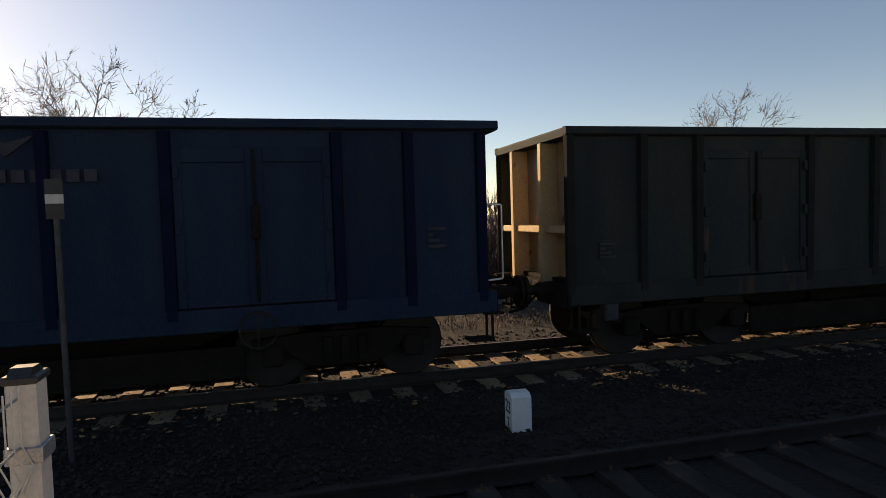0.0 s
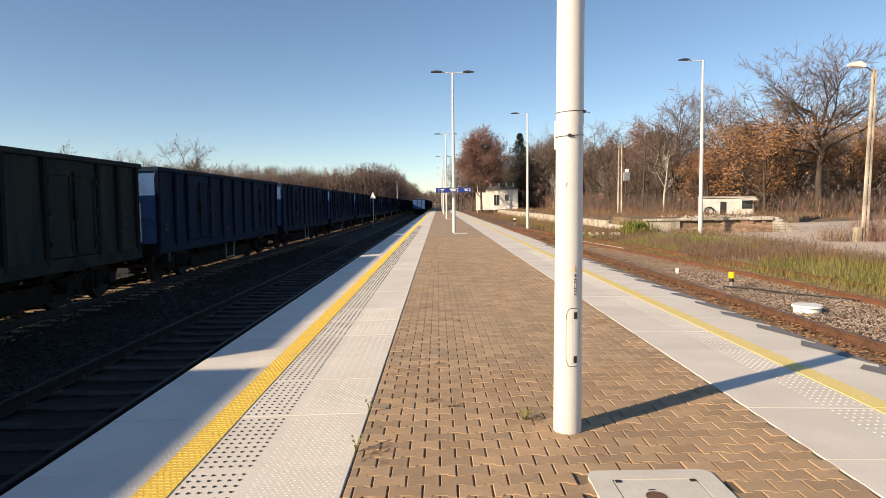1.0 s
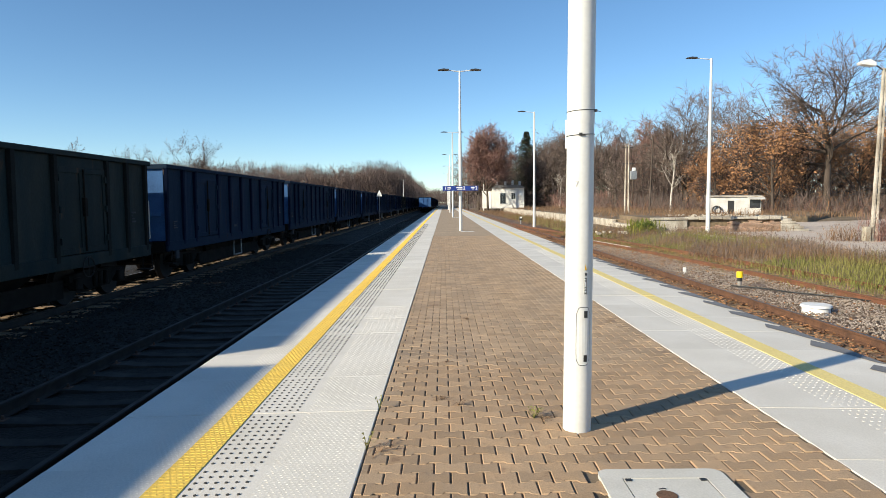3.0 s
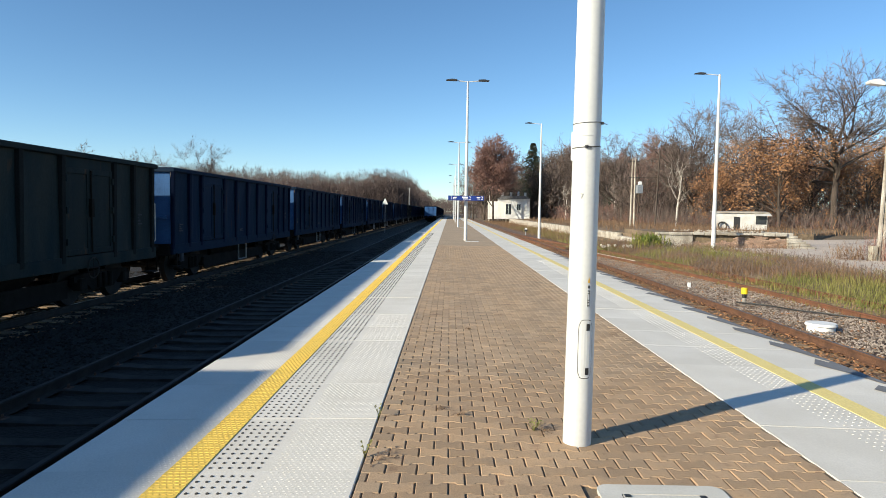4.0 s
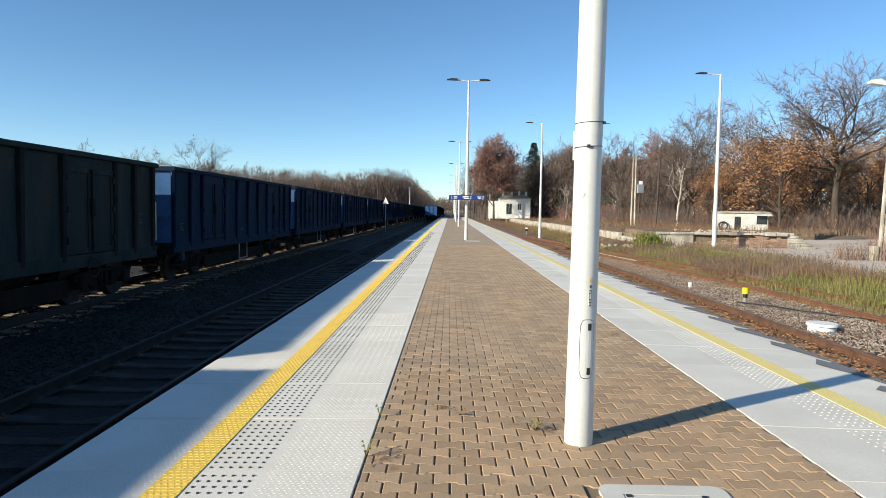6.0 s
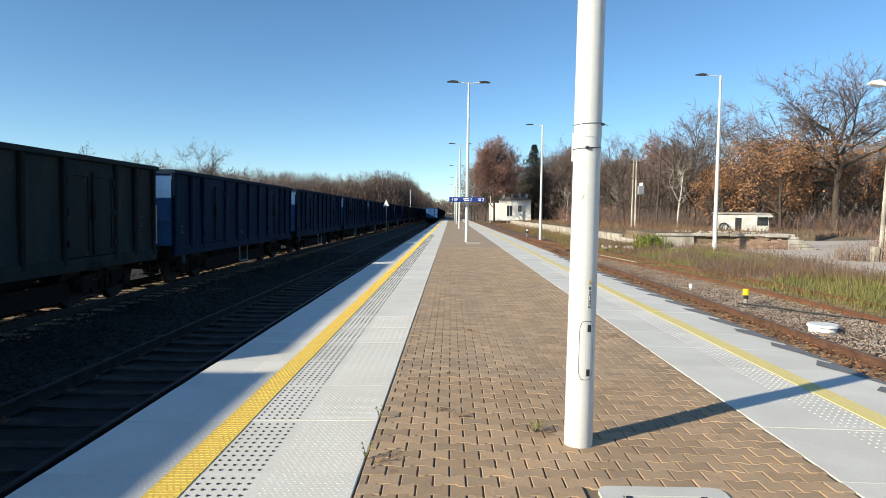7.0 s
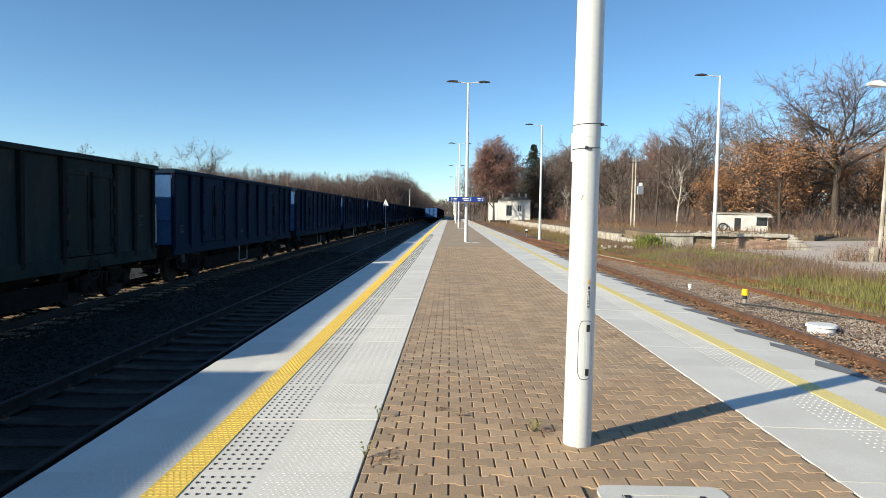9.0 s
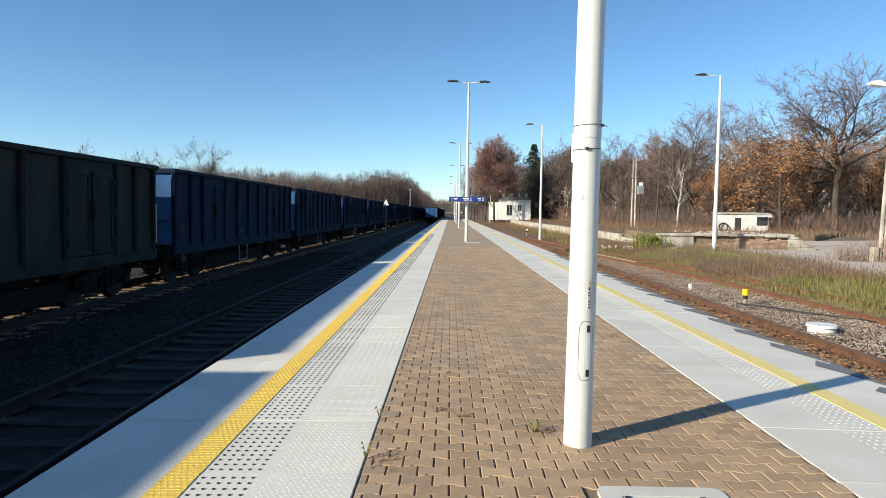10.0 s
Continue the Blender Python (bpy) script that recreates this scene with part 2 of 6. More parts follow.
# grime plus the shade beneath the wagons, both put into these near-black colours
M_UNDER = mat("underframe_grime_and_shade", (0.018, 0.014, 0.012), (0.012, 0.010, 0.008), 3, 40, 0.9, bump=0.3, spec=0.1)
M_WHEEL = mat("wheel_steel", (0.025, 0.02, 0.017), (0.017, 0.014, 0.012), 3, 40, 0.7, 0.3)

# ---- mesh helpers ----


def box(bm, x0, x1, y0, y1, z0, z1, bevel=0.0, m=None):
    r = bmesh.ops.create_cube(bm, size=1.0)
    vs = r["verts"]
    for v in vs:
        v.co = Vector(((x0 + x1) / 2 + v.co.x * (x1 - x0), (y0 + y1) / 2 + v.co.y * (y1 - y0), (z0 + z1) / 2 + v.co.z * (z1 - z0)))
    if bevel:
        es = {e for v in vs for e in v.link_edges}
        r = bmesh.ops.bevel(bm, geom=list(es), offset=bevel, segments=1, affect="EDGES")
        vs = list({v for v in vs if v.is_valid} | set(r["verts"]))
    if m is not None:
        bmesh.ops.transform(bm, matrix=m, verts=vs)
    return vs


def cyl(bm, p0, p1, r0, r1=None, seg=12, caps=True):
    p0, p1 = Vector(p0), Vector(p1)
    r1 = r0 if r1 is None else r1
    d = p1 - p0
    q = d.to_track_quat("Z", "Y").to_matrix().to_4x4()
    r = bmesh.ops.create_cone(bm, cap_ends=caps, segments=seg, radius1=r0, radius2=r1, depth=d.length)
    bmesh.ops.transform(bm, matrix=Matrix.Translation((p0 + p1) / 2) @ q, verts=r["verts"])
    return r["verts"]


def prism(bm, pts, axis, a, b):
    """A closed outline in a plane, drawn out along an axis from a to b."""
    def at(p, q):
        return {"x": (q, p[0], p[1]), "y": (p[0], q, p[1]), "z": (p[0], p[1], q)}[axis]
    lo = [bm.verts.new(at(p, a)) for p in pts]
    hi = [bm.verts.new(at(p, b)) for p in pts]
    n = len(pts)
    fs = [bm.faces.new(lo), bm.faces.new(hi)]
    fs += [bm.faces.new((lo[i], lo[(i + 1) % n], hi[(i + 1) % n], hi[i])) for i in range(n)]
    bmesh.ops.recalc_face_normals(bm, faces=fs)
    return lo + hi


def tube(bm, pts, r, seg=6):
    for a, b in zip(pts, pts[1:]):
        cyl(bm, a, b, r, r, seg)


def link(name, bm, material, smooth=False):
    me = bpy.data.meshes.new(name)
    bm.to_mesh(me)
    bm.free()
    me.materials.append(material)
    if smooth:
        me.polygons.foreach_set("use_smooth", [True] * len(me.polygons))
        me.set_sharp_from_angle(angle=radians(35))
    return new(name, me)


def part(name, bm, material, parent, label="", smooth=False):
    ob = link(name, bm, material, smooth)
    ob.parent = parent
    if label:
        ob["label"] = label
    return ob


def share(name, data, parent, m):
    ob = new(name, data)
    ob.parent = parent
    ob.matrix_basis = m
    return ob


def thing(name, label, category, m=None, group="", kind=""):
    ob = new(name)
    ob.empty_display_size = 0.2
    if m is not None:
        ob.matrix_basis = m
    return tagged(ob, label, category, group, kind)


def raw(name, verts, faces, material):
    me = bpy.data.meshes.new(name)
    me.from_pydata(verts, [], faces)
    me.materials.append(material)
    return new(name, me)


def B():
    return bmesh.new()


def one(name, material, parent, *boxes, bevel=0.0, label=""):
    bm = B()
    for b in boxes:
        box(bm, *b, bevel=bevel)
    return part(name, bm, material, parent, label)


def text(name, body, size, material, parent, m, label=""):
    cu = bpy.data.curves.new(name, "FONT")
    cu.body, cu.size, cu.align_x, cu.align_y, cu.extrude = body, size, "CENTER", "CENTER", 0.002
    tmp = new(name + "_curve", cu)
    me = bpy.data.meshes.new_from_object(tmp)
    bpy.data.objects.remove(tmp)
    me.materials.clear()
    me.materials.append(material)
    ob = share(name, me, parent, m)
    if label:
        ob["label"] = label
    return ob


RAIL_Z = -0.55     # top of rail; the platform paving lies at 0
BED = -0.74
YARD = -0.38
EDGE_L, PAV_L, PAV_R, EDGE_R = -2.585, -0.566, 2.415, 4.435
END = 175.0

# ---- ground, beds and yard ----
def smooth_step(a, b, x):
    t = min(1, max(0, (x - a) / (b - a)))
    return t * t * (3 - 2 * t)


def side_track_x(y):
    """Centre line of the overgrown siding that joins the platform track."""
    return 10.25 - 4.33 * smooth_step(12, 70, y)


def ground_z(x, y):
    z = -0.86 + 0.46 * smooth_step(9.6, 12.5, x) * smooth_step(75, 55, y) if x > 0 else -0.86
    z += 0.9 * smooth_step(24, 60, x) * smooth_step(20, 60, y)
    z += 0.5 * smooth_step(-14, -24, x)
    return z + 0.04 * noise.noise((x * 0.25, y * 0.25, 0)) * (1 if abs(x) < 80 else 0)


xs = [-4000, -1200, -400, -150, -80, -40, -25, -18, -14, -12, -9, -5, 0, 4, 6, 8, 9, 9.6, 10.2, 10.8, 11.4, 12, 12.6, 14, 16, 19, 23, 28, 35, 45, 60, 90, 150, 400, 1200, 4000]
ys = [-4000, -1200, -300, -80, -30, -15] + [-8 + 4 * i for i in range(30)] + [125, 150, 200, 300, 500, 1000, 2000, 4000]
gv = [(x, y, ground_z(x, y)) for y in ys for x in xs]
nx = len(xs)
gf = [(j * nx + i, j * nx + i + 1, (j + 1) * nx + i + 1, (j + 1) * nx + i) for j in range(len(ys) - 1) for i in range(nx - 1)]
ground = raw("ground", gv, gf, M_DIRT)
tagged(ground, "dry brown soil and dead turf around the railway", "ground", kind="structure")


def bed(name, x0, x1, y0, y1, label, material, step=1.2):
    """A ballast bed with sloping shoulders and an uneven top."""
    vs, fs = [], []
    cols = [(x0 - 0.25, -0.92)] + [(x0 + (x1 - x0) * i / 14, BED) for i in range(15)] + [(x1 + 0.25, -0.92)]
    rows = int((y1 - y0) / step) + 1
    for j in range(rows):
        y = y0 + (y1 - y0) * j / (rows - 1)
        for x, z in cols:
            vs.append((x, y, z + 0.025 * noise.noise((x * 1.3, y * 1.3, 3.0))))
    n = len(cols)
    fs = [(j * n + i, j * n + i + 1, (j + 1) * n + i + 1, (j + 1) * n + i) for j in range(rows - 1) for i in range(n - 1)]
    return tagged(raw(name, vs, fs, material), label, "ballast", kind="structure")


bed("ballast_bed_left", -15.5, -2.75, -40, 420, "dirty crushed-stone bed under two tracks, darkened for shade", M_BALLASTSHADE)
bed("ballast_bed_right", 4.5, 9.3, -20, 420, "brown and grey crushed-stone bed beside the platform", M_BALLASTR)

yard = B()
for (x0, x1, y0, y1) in ((14.2, 60, 6, 38.5), (22.9, 60, 38.6, 52)):
    nxx, nyy = 14, 12
    grid = [[yard.verts.new((x0 + (x1 - x0) * i / nxx + (0.5 * noise.noise((0, (y0 + (y1 - y0) * j / nyy) * 0.4, 1)) if i == 0 else 0), y0 + (y1 - y0) * j / nyy, 0)) for i in range(nxx + 1)] for j in range(nyy + 1)]
    for j in range(nyy):
        for i in range(nxx):
            yard.faces.new((grid[j][i], grid[j][i + 1], grid[j + 1][i + 1], grid[j + 1][i]))
for v in yard.verts:
    v.co.z = max(YARD, ground_z(v.co.x, v.co.y) + 0.06)
tagged(link("yard_pavement", yard, M_YARD), "pale worn concrete yard with sand drifts", "pavement", kind="structure")

# ---- tracks ----
RAIL_PROFILE = [(-0.065, -0.16), (0.065, -0.16), (0.065, -0.15), (0.012, -0.13), (0.010, -0.045), (0.034, -0.036), (0.036, -0.008), (0.028, 0), (-0.028, 0), (-0.036, -0.008), (-0.034, -0.036), (-0.010, -0.045), (-0.012, -0.13), (-0.065, -0.15)]


def rail_mesh(name, line, side_mat, top_mat):
    """A rail swept along a plan line of (x, y)."""
    n = len(RAIL_PROFILE)
    vs, fs = [], []
    for x, y in line:
        vs += [(x + px, y, RAIL_Z + pz) for px, pz in RAIL_PROFILE]
    for j in range(len(line) - 1):
        for i in range(n):
            a, b = j * n + i, j * n + (i + 1) % n
            fs.append((a, b, b + n, a + n))
    fs.append(tuple(range(n)))
    ob = raw(name, vs, fs, side_mat)
    ob.data.materials.append(top_mat)
    for k, p in enumerate(ob.data.polygons):
        if k < len(fs) - 1 and k % n == 7:
            p.material_index = 1
    return ob


def sleeper_data(material, w=0.26, length=2.5):
    bm = B()
    prism(bm, [(-w / 2 - 0.02, -0.2), (w / 2 + 0.02, -0.2), (w / 2, 0.0), (-w / 2, 0.0)], "x", -length / 2, length / 2)
    me = bpy.data.meshes.new("sleeper")
    bm.to_mesh(me)
    bm.free()
    me.materials.append(material)
    return me


def precast_data(material):
    """A precast concrete sleeper: high rail seats, a low waist and sloping ends."""
    stations = [(-1.25, 0.14, 0.0), (-1.0, 0.15, 0.022), (-0.5, 0.145, 0.026), (-0.25, 0.125, 0.006), (0.25, 0.125, 0.006), (0.5, 0.145, 0.026), (1.0, 0.15, 0.022), (1.25, 0.14, 0.0)]
    bm = B()
    rows = [[bm.verts.new(p) for p in ((x, -w, -0.2), (x, -w + 0.03, z), (x, w - 0.03, z), (x, w, -0.2))] for x, w, z in stations]
    for ra, rb in zip(rows, rows[1:]):
        for i in range(3):
            bm.faces.new((ra[i], rb[i], rb[i + 1], ra[i + 1]))
    bm.faces.new(rows[0])
    bm.faces.new(rows[-1][::-1])
    bmesh.ops.recalc_face_normals(bm, faces=bm.faces)
    me = bpy.data.meshes.new("sleeper")
    bm.to_mesh(me)
    bm.free()
    me.materials.append(material)
    return me


def clip_data():
    bm = B()
    for s in (-1, 1):
        box(bm, s * 0.10 - 0.05, s * 0.10 + 0.05, -0.06, 0.06, 0, 0.022, bevel=0.006)
        cyl(bm, (s * 0.10, 0, 0.02), (s * 0.10, 0, 0.065), 0.018, 0.014, 6)
    me = bpy.data.meshes.new("rail_clip")
    bm.to_mesh(me)
    bm.free()
    me.materials.append(M_RAIL)
    return me


CLIP = clip_data()


def track(name, xc, y0, y1, sl_mat, label, side=M_RAIL, top=M_RAILTOP, near=(-6, 60), clips=None, line=None, first=0.0):
    tr = thing(name, label, "railway track", kind="structure")
    f = line or (lambda y: xc)
    step = 4.0 if line else (y1 - y0)
    yy = [y0 + step * i for i in range(int((y1 - y0) / step) + 1)]
    for s in (-1, 1):
        rl = rail_mesh("rail", [(f(y) + s * 0.7535, y) for y in yy], side, top)
        rl.parent = tr
    sd = precast_data(sl_mat) if sl_mat is M_SLEEPER else sleeper_data(sl_mat)
    far = []
    k = int((y0 - first) / 0.6)
    while first + k * 0.6 < y1:
        y = first + k * 0.6
        k += 1
        m = pose(f(y) + random.uniform(-0.02, 0.02), y, RAIL_Z - 0.165 + random.uniform(-0.012, 0.004), 0, 0, random.uniform(-1, 1))
        if near[0] < y < near[1]:
            share("sleeper", sd, tr, m)
            if clips and clips[0] < y < clips[1]:
                for s in (-1, 1):
                    share("rail_clip", CLIP, tr, pose(f(y) + s * 0.7535, y, RAIL_Z - 0.163))
        elif y < 260:
            far.append(m)
    bm = B()
    for m in far:
        box(bm, -1.25, 1.25, -0.13, 0.13, -0.2, 0, m=m)
    ob = part("sleepers", bm, sl_mat, tr)
    ob["kind"] = "stuff"
    return tr


TRACK_A, TRACK_B, TRACK_R = EDGE_L - 1.64, -9.15, 5.95
track("platform_track_left", TRACK_A, -40, 420, M_SLEEPER, "main track with concrete sleepers in dark ballast, in the shade", clips=(-2, 20), side=M_RAILSHADE, top=M_RAILHEADSHADE)
track("freight_track", TRACK_B, -40, 420, M_WOODSL, "track with worn wooden sleepers under the standing wagons", near=(-8, 60), side=M_RAILSHADE)
track("platform_track_right", TRACK_R, -20, 420, M_WOODSL, "rusty platform track with fallen leaves between the rails", clips=(5, 40), near=(3, 60))
track("siding_track", 10.25, -20, 68, M_WOODSL, "disused rusty siding half hidden in grass and ballast", side=M_RAILRUST, top=M_RAILRUST, near=(6, 68), line=side_track_x)

# ---- platform ----
platform = thing("platform", "island platform of pale concrete slabs and tan pavers", "platform", kind="structure")
bm = B()
prism(bm, [(EDGE_L + 0.10, -1.0), (EDGE_R - 0.10, -1.0), (EDGE_R - 0.10, -0.14), (PAV_R, -0.08), (PAV_L, -0.08), (EDGE_L + 0.10, -0.14)], "y", -3.0, END)
part("platform_body", bm, M_EDGE, platform, "stained concrete retaining walls under the slabs")
SLAB_W, FALL = 2.016, 0.04


def slab_data(length=0.994):
    """One slab: x runs from the paving (0) to the edge (SLAB_W), falling outward."""
    bm = B()
    h = length / 2
    prism(bm, [(0.003, -0.10), (SLAB_W, -0.10 - FALL), (SLAB_W, -FALL - 0.012), (SLAB_W - 0.012, -FALL), (0.008, 0.0), (0.003, -0.005)], "y", -h, h)
    me = bpy.data.meshes.new("slab")
    bm.to_mesh(me)
    bm.free()
    me.materials.append(M_SLAB)
    return me


def slab_z(u):
    return -FALL * u / SLAB_W


def stripe_data(material, ribs, length=0.994):
    bm = B()
    a, b = SLAB_W - 1.022, SLAB_W - 0.805
    prism(bm, [(a, slab_z(a) + 0.001), (b, slab_z(b) + 0.001), (b - 0.004, slab_z(b) + 0.005), (a + 0.004, slab_z(a) + 0.005)], "y", -length / 2, length / 2)
    # low ribs moulded in the strip
    for j in range(22 if ribs else 0):
        y = -length / 2 + 0.022 + j * 0.0445
        for i in range(5):
            u = a + 0.02 + 0.04 * i + (0.02 if j % 2 else 0)
            if u < b - 0.012:
                box(bm, u - 0.012, u + 0.012, y - 0.006, y + 0.006, slab_z(u) + 0.004, slab_z(u) + 0.008)
    me = bpy.data.meshes.new("yellow_strip")
    bm.to_mesh(me)
    bm.free()
    me.materials.append(material)
    return me


def studs_data(material, high):
    """Rows of tactile studs between the strip and the paving, and fine ribs beside them."""
    bm = B()
    for j in range(12):
        for i in range(6):
            u = 0.647 + i * 0.062
            y = 0.45 - j * 0.0790
            cyl(bm, (u, y, slab_z(u) - 0.002), (u, y, slab_z(u) + high), 0.0125, 0.009, 8)
    me = bpy.data.meshes.new("studs")
    bm.to_mesh(me)
    bm.free()
    me.materials.append(material)
    return me


def rib_data():
    """The fine diamond relief on the inner half of a slab and beside the strip."""
    bm = B()
    for j in range(30):
        y = -0.475 + j * 0.0325
        for zone in ((0.02, 0.592), (SLAB_W - 0.79, SLAB_W - 0.53)):
            n = int((zone[1] - zone[0]) / 0.036)
            for i in range(n):
                u = zone[0] + 0.018 + i * 0.036 + (0.018 if j % 2 else 0)
                s = 1 if (i + j) % 2 else -1
                z = slab_z(u)
                v = [bm.verts.new((u - 0.011, y - 0.004 * s - 0.004, z)), bm.verts.new((u + 0.011, y + 0.004 * s - 0.004, z)), bm.verts.new((u + 0.011, y + 0.004 * s + 0.004, z)), bm.verts.new((u - 0.011, y - 0.004 * s + 0.004, z))]
                t = bm.verts.new((u, y, z + 0.0025))
                for a in range(4):
                    bm.faces.new((v[a], v[(a + 1) % 4], t))
    me = bpy.data.meshes.new("relief")
    bm.to_mesh(me)
    bm.free()
    me.materials.append(M_SLAB)
    return me


SLAB, RIBS = slab_data(), rib_data()
STRIPES = {-1: stripe_data(M_YELLOW, True), 1: stripe_data(M_YELLOWPALE, False)}
# left studs carry painted shade, right ones the plain slab colour
STUDS = {-1: studs_data(M_STUDSHADE, 0.0055), 1: studs_data(M_SLAB, 0.003)}
JOINT_Y = 4.735
far_slab, far_stripe = B(), B()
for k in range(-7, int(END - JOINT_Y)):
    y = JOINT_Y + k + 0.5
    for side in (-1, 1):
        # the slab's own x axis points to the track
        base = pose(PAV_L, y, 0, 0, 0, 180) if side < 0 else pose(PAV_R, y, 0)
        if y < 95:
            dz = random.uniform(-0.0025, 0.0025) - (0.0025 if side > 0 else 0)
            s = share("slab", SLAB, platform, Matrix.Translation((0, 0, dz)) @ base)
            share("yellow_strip", STRIPES[side], s, Matrix.Identity(4))
            if 1.5 < y < (48 if side < 0 else 22):
                share("tactile_studs", STUDS[side], s, Matrix.Identity(4))
            if 1.5 < y < 10 and side < 0:
                share("relief", RIBS, s, Matrix.Identity(4))
        else:
            far_slab.from_mesh(SLAB)
            far_slab.verts.ensure_lookup_table()
            bmesh.ops.transform(far_slab, matrix=base, verts=far_slab.verts[-len(SLAB.vertices):])
y0, y1 = JOINT_Y + 91.0, END
for side in (-1, 1):
    m = pose(PAV_L, 0, 0, 0, 0, 180) if side < 0 else pose(PAV_R, 0, 0)
    ya, yb = (-y1, -y0) if side < 0 else (y0, y1)
    a, b = SLAB_W - 1.022, SLAB_W - 0.805
    vs = prism(far_stripe, [(a, slab_z(a)), (b, slab_z(b)), (b, slab_z(b) + 0.006), (a, slab_z(a) + 0.006)], "y", ya, yb)
    bmesh.ops.transform(far_stripe, matrix=m, verts=vs)
part("far_slabs", far_slab, M_SLAB, platform)["kind"] = "stuff"
part("far_yellow_strip", far_stripe, M_YELLOW, platform)["kind"] = "stuff"

# ---- trackside wagons ----
HALF, RIM, TOP = 6.54, 1.42, 3.31
SIDE = 1.335


def wagon(label, side_mat, end_mat, post_mat, logo=False, recess=0.05, end_posts=(-0.47, 0.47), deep=0.09):
    w = thing("open_wagon", label, "freight wagon", group="wagons of the standing freight train")
    # underframe with sills and cross beams
    for s in (-1, 1):
        one("side_sill", side_mat, w, (s * 1.32 - 0.05, s * 1.32 + 0.05, -HALF + 0.05, HALF - 0.05, 0.86, 1.14), bevel=0.012)
        bm = B()
        prism(bm, [(-HALF + 0.22, 1.12), (-HALF + 0.22, 0.80), (-3.3, 0.78), (-2.3, 0.42), (2.3, 0.42), (3.3, 0.78), (HALF - 0.22, 0.80), (HALF - 0.22, 1.12)], "x", s * 0.42 - 0.05, s * 0.42 + 0.05)
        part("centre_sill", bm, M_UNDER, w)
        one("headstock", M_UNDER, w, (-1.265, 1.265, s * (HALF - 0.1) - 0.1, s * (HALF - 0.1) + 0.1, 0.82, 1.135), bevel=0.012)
        # added plate that keeps sunlight off most of the ground under the wagon
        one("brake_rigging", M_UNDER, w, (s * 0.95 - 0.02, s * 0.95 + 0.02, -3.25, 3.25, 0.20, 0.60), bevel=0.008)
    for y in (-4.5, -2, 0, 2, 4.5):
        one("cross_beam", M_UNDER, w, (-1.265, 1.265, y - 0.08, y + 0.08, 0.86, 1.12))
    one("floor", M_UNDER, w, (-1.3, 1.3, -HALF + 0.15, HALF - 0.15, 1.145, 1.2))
    posts = [-6.47, -5.35, -4.45, -2.50, -1.25, 0, 1.25, 2.50, 4.45, 5.35, 6.31]
    bm = B()
    prism(bm, [(-0.075, 1.38 - 1.38), (0.075, 0), (0.055, 0.078), (-0.055, 0.078)], "z", 1.02, 3.22)
    for v in bm.verts:
        x, y, z = v.co
        v.co = (y * (0.55 if z < 1.5 else 1.0), x, z)
    pm = bpy.data.meshes.new("post")
    bm.to_mesh(pm)
    bm.free()
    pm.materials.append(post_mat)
    for s in (-1, 1):
        # sheet wall in bays, each slightly dished
        for a, b in zip(posts, posts[1:]):
            bm = B()
            if (a, b) in ((-4.45, -2.50), (2.50, 4.45)):
                box(bm, s * SIDE - 0.012, s * SIDE + 0.012, a, b, 2.93, 3.2)
                part("lintel", bm, side_mat, w)
                continue
            r = [[bm.verts.new((s * (SIDE - 0.012 - 0.05 * math.sin(math.pi * i / 4) * math.sin(math.pi * j / 4) + 0.012 * random.random()), a + (b - a) * i / 4, 1.12 + 2.08 * j / 4)) for i in range(5)] for j in range(5)]
            for j in range(4):
                for i in range(4):
                    f = (r[j][i], r[j][i + 1], r[j + 1][i + 1], r[j + 1][i])
                    bm.faces.new(f if s > 0 else f[::-1])
            part("side_panel", bm, side_mat, w)
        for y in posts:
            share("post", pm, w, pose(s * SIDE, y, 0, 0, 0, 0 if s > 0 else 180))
        for a, b in ((-4.45, -2.50), (2.50, 4.45)):
            mid = (a + b) / 2
            for lo, hi in ((a + 0.07, mid - 0.001), (mid + 0.001, b - 0.07)):
                x0, x1 = sorted((s * (SIDE - 0.01), s * (SIDE + 0.03)))
                bm = B()
                box(bm, x0, x1, lo, lo + 0.10, 1.16, 2.98, bevel=0.008)
                box(bm, x0, x1, hi - 0.10, hi, 1.16, 2.98, bevel=0.008)
                box(bm, x0, x1, lo + 0.10, hi - 0.10, 2.86, 2.98, bevel=0.008)
                box(bm, x0, x1, lo + 0.10, hi - 0.10, 1.16, 1.28, bevel=0.008)
                xa, xb = sorted((s * (SIDE - 0.015), s * (SIDE + 0.004)))
                box(bm, xa, xb, lo + 0.09, hi - 0.09, 1.27, 2.87)
                xa, xb = sorted((s * (SIDE + 0.03), s * (SIDE + 0.075)))
                yh = lo + 0.04 if lo < mid - 0.5 else hi - 0.04
                for z in (1.45, 2.1, 2.75):
                    box(bm, xa, xb, yh - 0.03, yh + 0.03, z - 0.07, z + 0.07, bevel=0.006)
                part("door", bm, side_mat, w)
            bm = B()
            xa, xb = sorted((s * (SIDE + 0.025), s * (SIDE + 0.10)))
            box(bm, xa, xb, mid - 0.05, mid + 0.05, 1.95, 2.35, bevel=0.01)
            cyl(bm, (s * (SIDE + 0.06), mid, 1.2), (s * (SIDE + 0.06), mid, 2.95), 0.018, 0.018, 6)
            part("latch", bm, M_UNDER, w, "dark door latch bar")
        # small plates and stencils on the bays
        for y0, z0, wd, hh in ((-5.9, 1.5, 0.25, 0.24), (5.7, 1.75, 0.22, 0.3), (-0.6, 1.35, 0.4, 0.10)):
            bm = B()
            n = 4
            for i in range(n):
                zz = z0 + hh * i / n
                xa, xb = sorted((s * (SIDE - 0.01), s * (SIDE + 0.004)))
